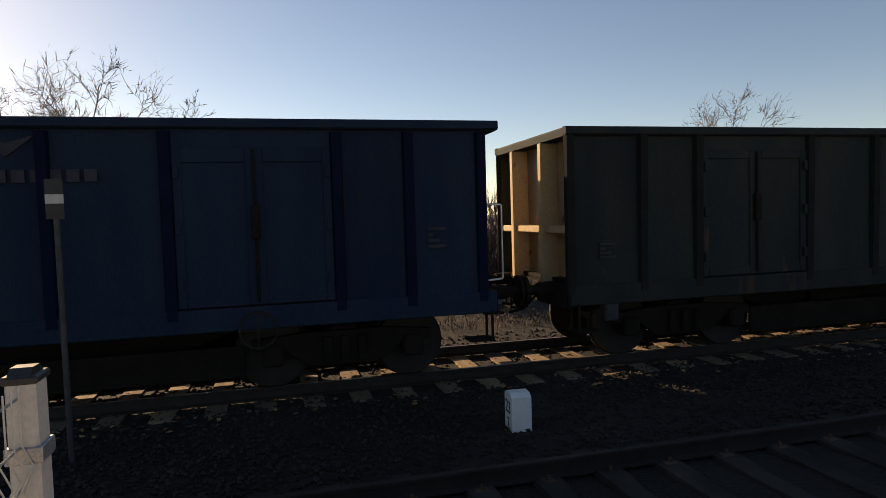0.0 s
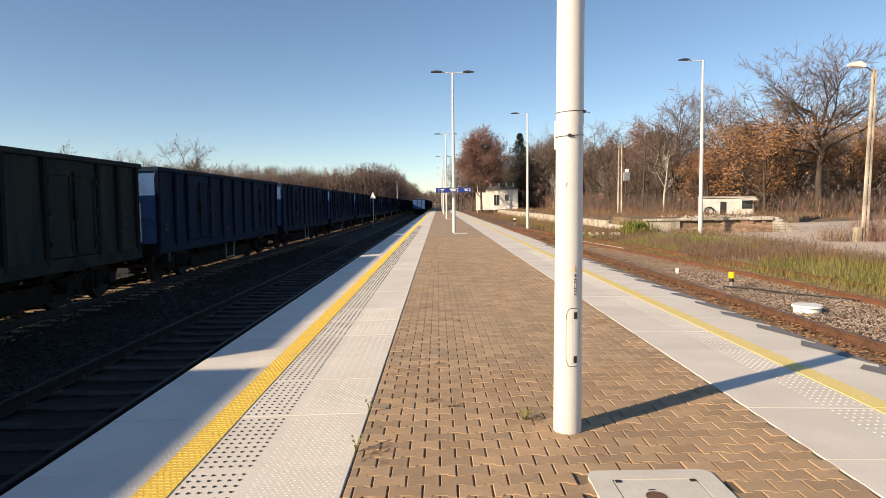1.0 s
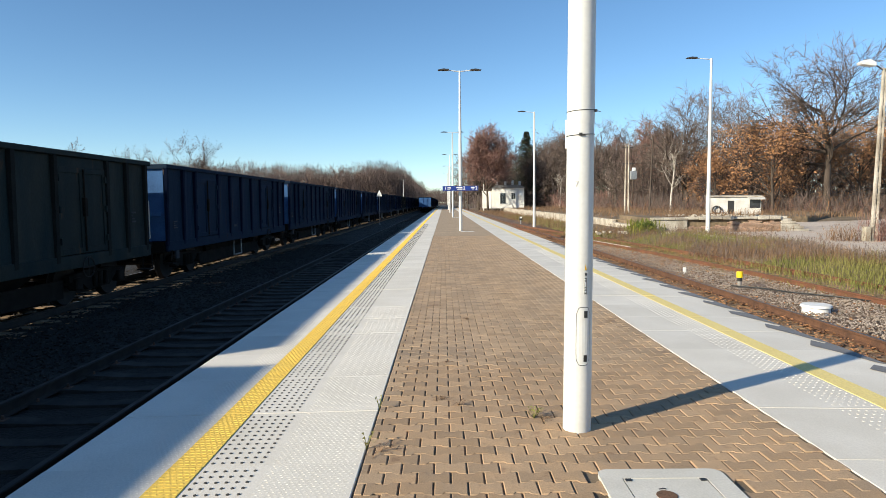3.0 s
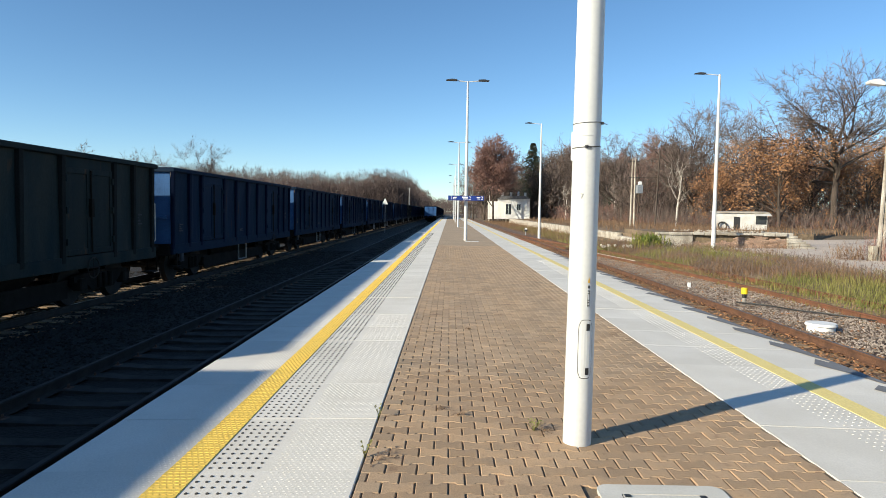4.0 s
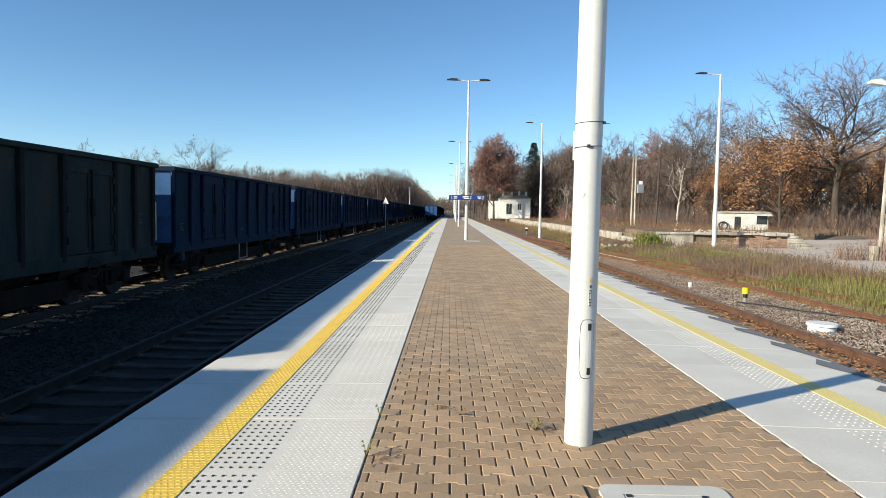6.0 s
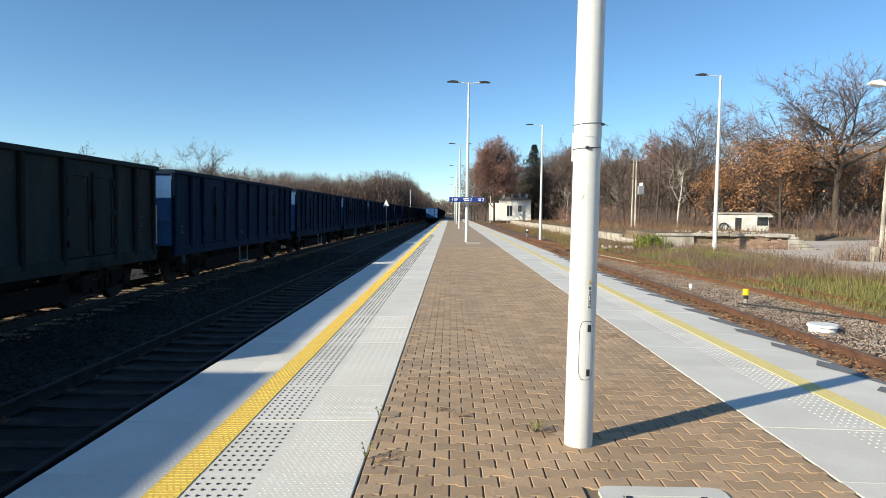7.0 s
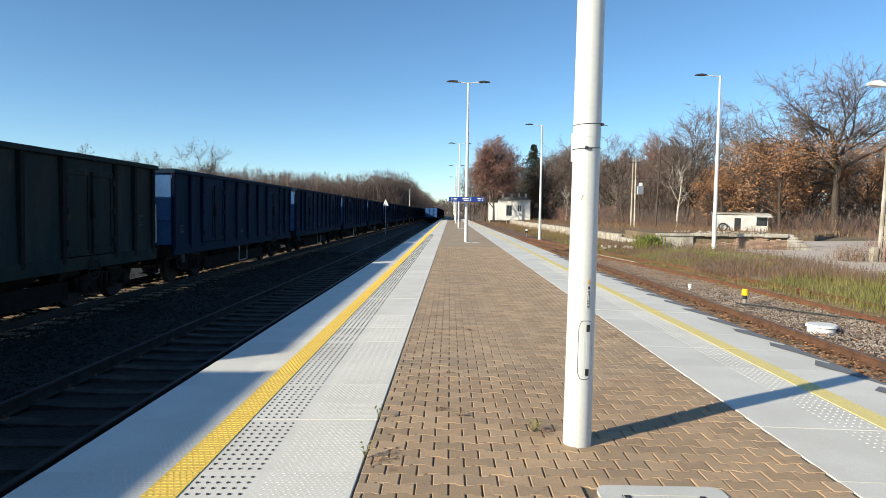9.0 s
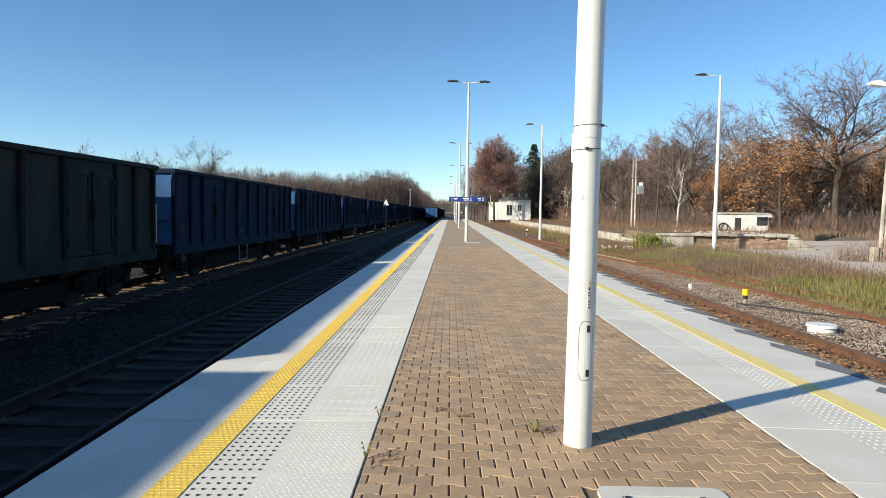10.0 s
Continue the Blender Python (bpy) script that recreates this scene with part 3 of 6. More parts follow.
                box(bm, xa, xb, y0 - wd / 2, y0 + wd / 2 - 0.08 * (i % 3), zz, zz + hh / n * 0.5)
            part("stencil", bm, M_STENCIL, w, "faded unreadable stencil lines")["kind"] = "stuff"
    # top rim
    bm = B()
    for s in (-1, 1):
        prof = [(s * (RIM - 0.11), 3.19), (s * (RIM - 0.03), 3.19), (s * RIM, 3.21), (s * RIM, 3.29), (s * (RIM - 0.02), TOP), (s * (RIM - 0.11), TOP)]
        prism(bm, prof, "y", -HALF, HALF)
        prof = [(s * (HALF - 0.27), 3.185), (s * (HALF - 0.005), 3.185), (s * (HALF - 0.005), 3.28), (s * (HALF - 0.02), TOP - 0.004), (s * (HALF - 0.27), TOP - 0.004)]
        prism(bm, prof, "x", -RIM + 0.11, RIM - 0.11)
    part("top_rim", bm, side_mat, w)
    # ends
    for s in (-1, 1):
        # the brake end stands back under the rim, the other end is flush
        ye = HALF - 0.20 if s > 0 else -(HALF - recess)
        bm = B()
        cols = [-1.27, -0.85, -0.47, 0, 0.47, 0.85, 1.27]
        r = [[bm.verts.new((x, ye - s * (0.02 + 0.02 * random.random()), 1.16 + 2.04 * j / 5)) for x in cols] for j in range(6)]
        for j in range(5):
            for i in range(len(cols) - 1):
                f = (r[j][i], r[j][i + 1], r[j + 1][i + 1], r[j + 1][i])
                bm.faces.new(f if s < 0 else f[::-1])
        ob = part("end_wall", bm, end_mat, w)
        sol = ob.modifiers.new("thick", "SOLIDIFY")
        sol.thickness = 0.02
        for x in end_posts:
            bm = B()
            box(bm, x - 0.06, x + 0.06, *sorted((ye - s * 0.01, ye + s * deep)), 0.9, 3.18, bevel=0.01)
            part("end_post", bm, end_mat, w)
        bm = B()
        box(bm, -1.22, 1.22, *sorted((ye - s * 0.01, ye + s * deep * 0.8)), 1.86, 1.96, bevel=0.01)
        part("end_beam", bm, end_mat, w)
        # headstock plate, buffers and coupling
        for x in (-0.875, 0.875):
            bm = B()
            cyl(bm, (x, s * 6.5, 1.06), (x, s * 6.78, 1.06), 0.10, 0.10, 12)
            cyl(bm, (x, s * 6.76, 1.06), (x, s * 6.96, 1.06), 0.075, 0.075, 12)
            cyl(bm, (x, s * 6.96, 1.06), (x, s * 7.005, 1.06), 0.225, 0.215, 16)
            part("buffer", bm, M_UNDER, w)
        bm = B()
        tube(bm, [(0, s * 6.5, 1.04), (0, s * 6.85, 1.06), (0, s * 6.95, 0.98)], 0.035)
        part("draw_hook", bm, M_UNDER, w)
        bm = B()
        tube(bm, [(0.3, s * 6.5, 0.95), (0.3, s * 6.75, 0.72), (0.25, s * 6.98, 0.66)], 0.022)
        part("brake_hose", bm, M_UNDER, w)
        bm = B()
        tube(bm, [(-0.3, s * 6.5, 0.95), (-0.3, s * 6.72, 0.70), (-0.22, s * 6.9, 0.74)], 0.022)
        part("brake_hose", bm, M_UNDER, w)
        # handrail and step at the corners
        for x in (-1.30, 1.30):
            if s > 0:
                bm = B()
                yy = ye + 0.26
                tube(bm, [(x, ye, 2.30), (x, yy, 2.28), (x, yy, 1.3), (x, ye, 1.28)], 0.014)
                part("handrail", bm, M_GREYMETAL, w)
            bm = B()
            box(bm, x - 0.14, x + 0.14, *sorted((s * (HALF - 0.45), s * (HALF - 0.12))), 0.50, 0.53)
            for q in (-0.12, 0.12):
                box(bm, x + q - 0.012, x + q + 0.012, *sorted((s * (HALF - 0.16), s * (HALF - 0.13))), 0.5, 0.9)
            part("step", bm, M_UNDER, w)
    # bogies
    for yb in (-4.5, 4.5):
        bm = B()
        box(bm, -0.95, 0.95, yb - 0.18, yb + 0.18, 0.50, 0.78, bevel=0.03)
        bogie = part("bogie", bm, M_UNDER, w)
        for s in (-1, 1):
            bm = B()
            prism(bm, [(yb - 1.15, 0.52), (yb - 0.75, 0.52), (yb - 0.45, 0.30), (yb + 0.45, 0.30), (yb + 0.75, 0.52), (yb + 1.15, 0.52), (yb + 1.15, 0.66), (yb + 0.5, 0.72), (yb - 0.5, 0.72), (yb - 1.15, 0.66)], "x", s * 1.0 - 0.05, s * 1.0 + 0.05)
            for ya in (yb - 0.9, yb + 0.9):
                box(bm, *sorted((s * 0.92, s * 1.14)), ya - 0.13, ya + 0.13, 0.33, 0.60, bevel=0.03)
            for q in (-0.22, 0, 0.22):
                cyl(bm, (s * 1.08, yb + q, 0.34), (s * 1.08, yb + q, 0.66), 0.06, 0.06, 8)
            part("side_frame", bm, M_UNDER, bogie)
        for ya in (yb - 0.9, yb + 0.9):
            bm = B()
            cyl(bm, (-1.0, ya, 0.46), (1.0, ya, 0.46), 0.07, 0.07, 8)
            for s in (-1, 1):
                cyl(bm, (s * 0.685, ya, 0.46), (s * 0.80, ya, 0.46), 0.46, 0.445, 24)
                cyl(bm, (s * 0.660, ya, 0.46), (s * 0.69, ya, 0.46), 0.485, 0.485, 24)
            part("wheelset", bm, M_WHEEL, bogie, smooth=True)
    # brake gear: hand wheels, tank and rods
    for s in (-1, 1):
        bm = B()
        c = Vector((s * 1.43, 3.45, 0.86))
        ring = [c + Vector((0, 0.22 * math.cos(a * math.pi / 8), 0.22 * math.sin(a * math.pi / 8))) for a in range(17)]
        tube(bm, ring, 0.014, 5)
        for a in (0, 2):
            tube(bm, [ring[a * 2], ring[a * 2 + 8]], 0.011, 5)
        cyl(bm, (s * 1.2, 3.45, 0.86), c, 0.02, 0.02, 6)
        part("brake_wheel", bm, M_WHEEL, w, "thin metal brake hand wheel")
        bm = B()
        for y in (-0.55, 0.35):
            box(bm, s * 1.2 - 0.02, s * 1.2 + 0.02, y - 0.02, y + 0.02, 0.28, 0.9)
        box(bm, s * 1.2 - 0.02, s * 1.2 + 0.02, -0.55, 0.35, 0.27, 0.31)
        part("guard_frame", bm, M_GREYMETAL, w)
        bm = B()
        box(bm, *sorted((s * 1.28, s * 1.36)), -5.95, -5.75, 0.62, 0.9, bevel=0.02)
        part("lashing_hook", bm, M_STENCIL, w)
    bm = B()
    cyl(bm, (0.4, -1.7, 0.6), (0.4, -0.5, 0.6), 0.2, 0.2, 14)
    tube(bm, [(-0.5, -3.4, 0.6), (-0.5, 3.4, 0.62)], 0.03)
    part("brake_tank", bm, M_UNDER, w)
    if logo:
        # a plain painted device where the owner's mark stands
        bm = B()
        x0, x1 = SIDE - 0.01, SIDE + 0.012
        for i in range(8):
            box(bm, x0, x1, 0.40 + 0.18 * i, 0.53 + 0.18 * i, 2.66, 2.80)
        prism(bm, [(0.66, 3.10), (0.9, 2.94), (1.2, 3.12), (0.92, 3.03)], "x", x0, x1)
        part("owner_mark", bm, M_STENCIL, w, "pale painted owner's mark as bars")["kind"] = "stuff"
    return w


PITCH = 14.04
W0 = 3.42 - 0.0 + HALF          # middle of the grey-green wagon
TX = TRACK_B
far_blue = wagon("dark blue open freight wagon with ribbed steel sides", W_BLUE, W_BLUELIT, W_BLUEPOST)
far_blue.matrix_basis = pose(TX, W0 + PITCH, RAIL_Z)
green = wagon("weathered grey-green open freight wagon with rusty doors", W_GREEN, W_GREENLIT, W_GREENPOST, recess=0.26, end_posts=(-0.64, 0.5), deep=0.26)
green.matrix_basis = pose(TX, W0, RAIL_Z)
logo_w = wagon("dark blue open freight wagon with a painted mark", W_BLUE, W_BLUELIT, W_BLUEPOST, logo=True)
logo_w.matrix_basis = pose(TX, W0 - PITCH, RAIL_Z)
copy_thing(far_blue, pose(TX, W0 - 2 * PITCH, RAIL_Z))
for k in range(2, 27):
    src = green if k in (8, 12, 13, 17, 21) else far_blue
    copy_thing(src, pose(TX, W0 + k * PITCH, RAIL_Z))
# the train ahead on the platform track
for k in range(0, 12):
    c = copy_thing(far_blue, pose(TRACK_A, 138 + HALF + k * PITCH, RAIL_Z))
    c["group"] = "wagons of the train ahead"
    c["label"] = "blue open freight wagon at the tail of a train" if k == 0 else "dark blue open freight wagon on the platform track"

logo_rise = 0.06
for ob in logo_w.children_recursive:
    if ob.type == "MESH" and ob.data.users == 1:
        for v in ob.data.vertices:
            if v.co.z > 2.95:
                v.co.z += logo_rise

# ---- paving of the platform ----
ROW, COL, GAP = 0.139, 0.2, 0.005


def paver_outline(x0, x1, full=True):
    """Plan outline of one double-T stone lying between x0 and x1 about the row's middle line."""
    e, w = 0.0815, 0.0555
    if not full:
        return [(x0, -0.068), (x1, -0.068), (x1, 0.068), (x0, 0.068)]
    return [(x0, -e), (x0 + 0.040, -e), (x0 + 0.057, -w), (x1 - 0.057, -w), (x1 - 0.040, -e), (x1, -e),
            (x1, e), (x1 - 0.040, e), (x1 - 0.057, w), (x0 + 0.057, w), (x0 + 0.040, e), (x0, e)]


def stone_faces(vs, fs, outline, cx, cy, z, deep=0.05):
    """Adds a stone with a chamfered top to lists of vertices and faces."""
    n, k = len(outline), len(vs)
    sx = max(p[0] for p in outline)
    for inset, zz in ((0.0045, z), (0.0, z - 0.005), (0.0, z - deep)):
        for x, y in outline:
            vs.append((cx + x * (1 - inset / sx), cy + y * (1 - inset / 0.08), zz))
    fs.append(tuple(range(k, k + n)))
    for lay in (0, 1):
        for i in range(n):
            a, b = k + lay * n + i, k + lay * n + (i + 1) % n
            fs.append((a, a + n, b + n, b))


pvs, pfs = [], []
stone_faces(pvs, pfs, paver_outline(-COL / 2 + GAP, COL / 2 - GAP), 0, 0, 0)
PAVER = bpy.data.meshes.new("paver")
PAVER.from_pydata(pvs, [], pfs)
PAVER.materials.append(M_PAVER)
rest_v, rest_f = [], []
HATCH = (0.868, 1.612, 2.84, 3.585)
near_count = 0
for j in range(-48, 190):
    cy = 3.79 + ROW * j
    off = -0.407 + (0.1 if j % 2 else 0.0)
    k = -2
    while off + k * COL < PAV_R:
        x0, x1 = off + k * COL, off + (k + 1) * COL
        k += 1
        a, b = max(x0, PAV_L + 0.006), min(x1, PAV_R - 0.001)
        if b - a < 0.03:
            continue
        cx = (a + b) / 2
        z = random.uniform(-0.003, 0.002) + 0.004 * noise.noise((cx * 0.8, cy * 0.8, 0))
        if HATCH[0] - 0.05 < cx < HATCH[1] + 0.05 and HATCH[2] - 0.03 < cy < HATCH[3] + 0.04:
            continue
        if abs(b - a - COL) < 1e-6 and 3.0 < cy < 6.1 and near_count < 299:
            ob = share("paver", PAVER, platform, pose(cx, cy, z, random.uniform(-0.5, 0.5), random.uniform(-0.5, 0.5), random.uniform(-0.6, 0.6)))
            near_count += 1
        elif abs(b - a - COL) < 1e-6:
            stone_faces(rest_v, rest_f, paver_outline(-COL / 2 + GAP, COL / 2 - GAP), cx, cy, z, 0.012)
        else:
            h = (b - a) / 2 - GAP
            stone_faces(rest_v, rest_f, paver_outline(-h, h, False), cx, cy, z, 0.012)
ob = raw("pavers", rest_v, rest_f, M_PAVER2)
ob.parent = platform
ob["kind"] = "stuff"
bm = B()
box(bm, PAV_L, PAV_R, -3, 29.9, -0.06, -0.011)
part("joint_sand", bm, M_SAND, platform)
bm = B()
box(bm, PAV_L, PAV_R, 30.2, END, -0.06, -0.002)
part("far_paving", bm, M_PAVEFAR, platform)

# dark patches along the outer edge of the slabs beside the rusty track
M_EDGEPATCH = mat("dark_edge_concrete", (0.20, 0.20, 0.205), (0.16, 0.16, 0.165), 2, 60, 0.7, bump=0.1, grain=0.1)
for k in range(0, 22):
    y = 3.6 + 1.02 * k
    bm = B()
    pts = [(2.008, -0.62), (2.008, 0.44), (1.93, 0.40), (1.82 + random.uniform(-0.06, 0.05), 0.54), (1.74 + random.uniform(-0.04, 0.04), 0.34), (1.86, -0.1), (1.945, -0.48)]
    f = bm.faces.new([bm.verts.new((u + random.uniform(-0.012, 0.012) * (u < 2), v * random.uniform(0.85, 1.1), slab_z(u) + 0.0045)) for u, v in pts])
    ob = part("damp_patch", bm, M_EDGEPATCH, platform, "dark patch on the concrete")
    ob.matrix_basis = pose(PAV_R, y, 0)

# ---- cable chamber lid ----
hx0, hx1, hy0, hy1 = HATCH
hatch = thing("chamber_cover", "pale concrete cable chamber cover set in the pavers", "manhole cover")
M_LID = mat("lid_concrete", (0.62, 0.60, 0.55), (0.54, 0.52, 0.47), 3, 80, 0.85, grain=0.08)
bm = B()


def rounded(x0, x1, y0, y1, r, n=4):
    pts = []
    for cx, cy, a0 in ((x1 - r, y1 - r, 0), (x0 + r, y1 - r, 90), (x0 + r, y0 + r, 180), (x1 - r, y0 + r, 270)):
        for i in range(n + 1):
            a = radians(a0 + 90 * i / n)
            pts.append((cx + r * math.cos(a), cy + r * math.sin(a)))
    return pts


outer, inner = rounded(hx0, hx1, hy0, hy1, 0.07), rounded(hx0 + 0.125, hx1 - 0.125, hy0 + 0.125, hy1 - 0.125, 0.012)
vo = [bm.verts.new((*p, 0.012)) for p in outer]
vi = [bm.verts.new((*p, 0.012)) for p in inner]
vb = [bm.verts.new((*p, -0.06)) for p in outer]
vd = [bm.verts.new((*p, -0.03)) for p in inner]
n = len(outer)
for i in range(n):
    q = (i + 1) % n
    bm.faces.new((vo[i], vo[q], vi[q], vi[i]))
    bm.faces.new((vb[i], vb[q], vo[q], vo[i]))
    bm.faces.new((vi[i], vi[q], vd[q], vd[i]))
part("frame", bm, M_LID, hatch)
bm = B()
prism(bm, rounded(hx0 + 0.133, hx1 - 0.133, hy0 + 0.133, hy1 - 0.133, 0.01), "z", -0.04, 0.010)
lid = part("lid", bm, M_LID, hatch)
cxh, cyh = 1.18, 3.24
bm = B()
cyl(bm, (cxh, cyh, 0.004), (cxh, cyh, 0.0145), 0.058, 0.056, 24)
part("cap", bm, mat("rusty_cap", (0.20, 0.11, 0.065), (0.13, 0.08, 0.05), 9, 90, 0.8, 0.3), lid, "round rusty metal cap", smooth=True)
for x in (hx0 + 0.14, hx1 - 0.17):
    bm = B()
    box(bm, x, x + 0.035, hy1 - 0.165, hy1 - 0.135, 0.006, 0.0145)
    part("lifting_notch", bm, M_BLACK, lid)
bm = B()
tube(bm, [(cxh - 0.02, cyh + 0.075, 0.013), (cxh, cyh + 0.07, 0.02), (cxh + 0.02, cyh + 0.075, 0.013)], 0.003, 5)
part("lifting_ring", bm, M_DARK, lid)

for k in range(1, 4):
    copy_thing(hatch, pose(0, 31.4 * k, 0))

# ---- lamp posts of the platform ----


def lamp_arm(parent, z, s, reach=1.2):
    bm = B()
    tube(bm, [(0, 0, z - 0.03), (s * (reach - 0.55), 0, z + 0.04)], 0.028, 8)
    arm = part("arm", bm, M_POLE, parent)
    bm = B()
    prism(bm, [(s * (reach - 0.60), z + 0.02), (s * reach, z + 0.03), (s * (reach + 0.02), z + 0.06), (s * (reach - 0.3), z + 0.12), (s * (reach - 0.60), z + 0.09)], "y", -0.13, 0.13)
    part("lamp_head", bm, M_DARK, parent, "flat dark LED lamp head")


def platform_lamp(x, y, near=False):
    lp = thing("platform_lamp", "white tapered lamp post with two flat lamp heads", "lamp post", group="lamp posts along the platform")
    bm = B()
    cyl(bm, (0, 0, -0.06), (0, 0, 2.165), 0.100, 0.093, 32 if near else 14)
    cyl(bm, (0, 0, 2.16), (0, 0, 4.2), 0.0955, 0.092, 32 if near else 14)
    cyl(bm, (0, 0, 4.2), (0, 0, 8.95), 0.092, 0.048, 32 if near else 14)
    part("mast", bm, M_POLE, lp, smooth=True)
    for s in (-1, 1):
        lamp_arm(lp, 8.93, s)
    lp.matrix_basis = pose(x, y, 0, 0, 0, 3)
    return lp


lamp_far = platform_lamp(0.9, 35.7)
for y in (67.0, 98.3, 129.6, 160.9):
    copy_thing(lamp_far, pose(0.9, y, 0, 0, 0, random.uniform(-4, 4)))
lamp = platform_lamp(0.908, 4.31, near=True)
lamp.matrix_basis = pose(0.908, 4.31, 0, 0, 0.36, 3)
lamp["label"] = "white lamp post with service door, tape bands and sticker"


def on_pole(u, z, r):
    """A place on the post's skin, at the angle u in degrees from the side that faces -y."""
    a = radians(-90 + u)
    return Vector((r * math.cos(a), r * math.sin(a), z))


def skin(bm, u0, u1, z0, z1, r0, r1, n=6):
    """A curved plate on the post between two angles."""
    rows = []
    for r in (r0, r1):
        rows.append([[bm.verts.new(on_pole(u0 + (u1 - u0) * i / n, z, r)) for i in range(n + 1)] for z in (z0, z1)])
    (a, b), (c, d) = rows
    for i in range(n):
        bm.faces.new((c[i], c[i + 1], d[i + 1], d[i]))
        bm.faces.new((b[i], b[i + 1], a[i + 1], a[i]))
        bm.faces.new((a[i], a[i + 1], c[i + 1], c[i]))
        bm.faces.new((d[i], d[i + 1], b[i + 1], b[i]))
    bm.faces.new((a[0], c[0], d[0], b[0]))
    bm.faces.new((c[n], a[n], b[n], d[n]))


RP = 0.0985
DOOR_U = 7
# service door: a capsule outline, slightly proud, with a dark seam round it
bm = B()
w_deg, z0, z1 = 29, 0.485, 0.895
for grow, r in ((1.0, RP - 0.001),):
    pts = []
    for i in range(24):
        a = 2 * math.pi * i / 24
        du = w_deg * max(-1, min(1, 1.35 * math.cos(a)))
        zz = (z0 + z1) / 2 + (z1 - z0) / 2 * max(-1, min(1, 1.12 * math.sin(a)))
        pts.append((du, zz))
    mid = [bm.verts.new(on_pole(DOOR_U + p[0] * 0.97, (z0 + z1) / 2 + (p[1] - (z0 + z1) / 2) * 0.985, RP + 0.0035)) for p in pts]
    out = [bm.verts.new(on_pole(DOOR_U + p[0], p[1], RP - 0.004)) for p in pts]
    for i in range(24):
        bm.faces.new((out[i], out[(i + 1) % 24], mid[(i + 1) % 24], mid[i]))
    # door skin in strips, so that it follows the post
    left = [mid[i] for i in range(6, 19)]
    right = [mid[i % 24] for i in range(30, 17, -1)]
    prev = left
    for c in range(1, 6):
        t = c / 5
        cur = right if c == 5 else []
        if c < 5:
            for i in range(len(left)):
                pa = left[i].co
                pb = right[i].co
                if i in (0, len(left) - 1):
                    cur.append(left[i])
                    continue
                ua, ub = math.atan2(pa.y, pa.x), math.atan2(pb.y, pb.x)
                u = ua + (ub - ua) * t
                cur.append(bm.verts.new(((RP + 0.0035) * math.cos(u), (RP + 0.0035) * math.sin(u), pa.z + (pb.z - pa.z) * t)))
        for i in range(len(left) - 1):
            f = []
            for v in (prev[i], cur[i], cur[i + 1], prev[i + 1]):
                if v not in f:
                    f.append(v)
            if len(f) > 2:
                try:
                    bm.faces.new(f)
                except ValueError:
                    pass
        prev = cur
bmesh.ops.recalc_face_normals(bm, faces=bm.faces)
door = part("service_door", bm, M_POLE, lamp)
bm = B()
for i in range(24):
    a, b = pts[i], pts[(i + 1) % 24]
    p, q = on_pole(DOOR_U + a[0] * 1.015, a[1], RP + 0.0005), on_pole(DOOR_U + b[0] * 1.015, b[1], RP + 0.0005)
    cyl(bm, p, q, 0.0022, 0.0022, 4)
part("door_seam", bm, M_DARK, lamp, "thin dark seam round the door")
for zc in (0.845, 0.535):
    bm = B()
    skin(bm, 8, 22, zc - 0.024, zc + 0.024, RP, RP + 0.0065, 3)
    lk = part("lock", bm, M_BLACK, door, "black square door lock")
bm = B()
skin(bm, 8, 18, 0.985, 1.10, RP - 0.002, RP + 0.0012, 3)
part("sticker", bm, M_WHITE, lamp, "white sticker with dark lines and a yellow triangle")
bm = B()
for zz in (0.99, 1.012, 1.03, 1.075, 1.093):
    skin(bm, 9, 17, zz, zz + 0.008, RP - 0.001, RP + 0.0024, 3)
skin(bm, 8.2, 9.6, 0.985, 1.10, RP - 0.001, RP + 0.0022, 1)
skin(bm, 16.4, 17.8, 0.985, 1.10, RP - 0.001, RP + 0.0022, 1)
for u in (10, 14.5):
    skin(bm, u, u + 2.6, 1.115, 1.135, RP - 0.001, RP + 0.0022, 1)
part("sticker_lines", bm, M_BLACK, lamp)
bm = B()
a, b, c = on_pole(8.5, 1.14, RP), on_pole(17.5, 1.14, RP), on_pole(13, 1.185, RP)
vv = [bm.verts.new(p * 1.012) for p in (a, b, c)]
bm.faces.new(vv)
bmesh.ops.solidify(bm, geom=bm.faces[:], thickness=0.002)
part("warning_triangle", bm, M_YCAP, lamp, "small yellow warning triangle")
for zz, knot in ((2.25, 60), (2.085, -15)):
    bm = B()
    ring = [on_pole(i * 15, zz + 0.006 * math.sin(radians(i * 15)), 0.0968) for i in range(25)]
    tube(bm, ring, 0.0025, 5)
    p = on_pole(knot, zz, 0.102)
    box(bm, p.x - 0.010, p.x + 0.010, p.y - 0.010, p.y + 0.010, p.z - 0.009, p.z + 0.009)
    tube(bm, [p, p + Vector((0.035, -0.01, -0.008))], 0.003, 5)
    part("tie_band", bm, M_DARK, lamp, "dark metal tie band")
bm = B()
box(bm, -0.094, -0.06, 0.05, 0.062, 2.0, 2.2, bevel=0.003)
part("side_plate", bm, M_WHITE, lamp, "white plate seen edge-on")
text("pole_number", "7", 0.055, M_FAINT, lamp, pose(-0.045, -0.0845, 1.745, 90, 0, -28))

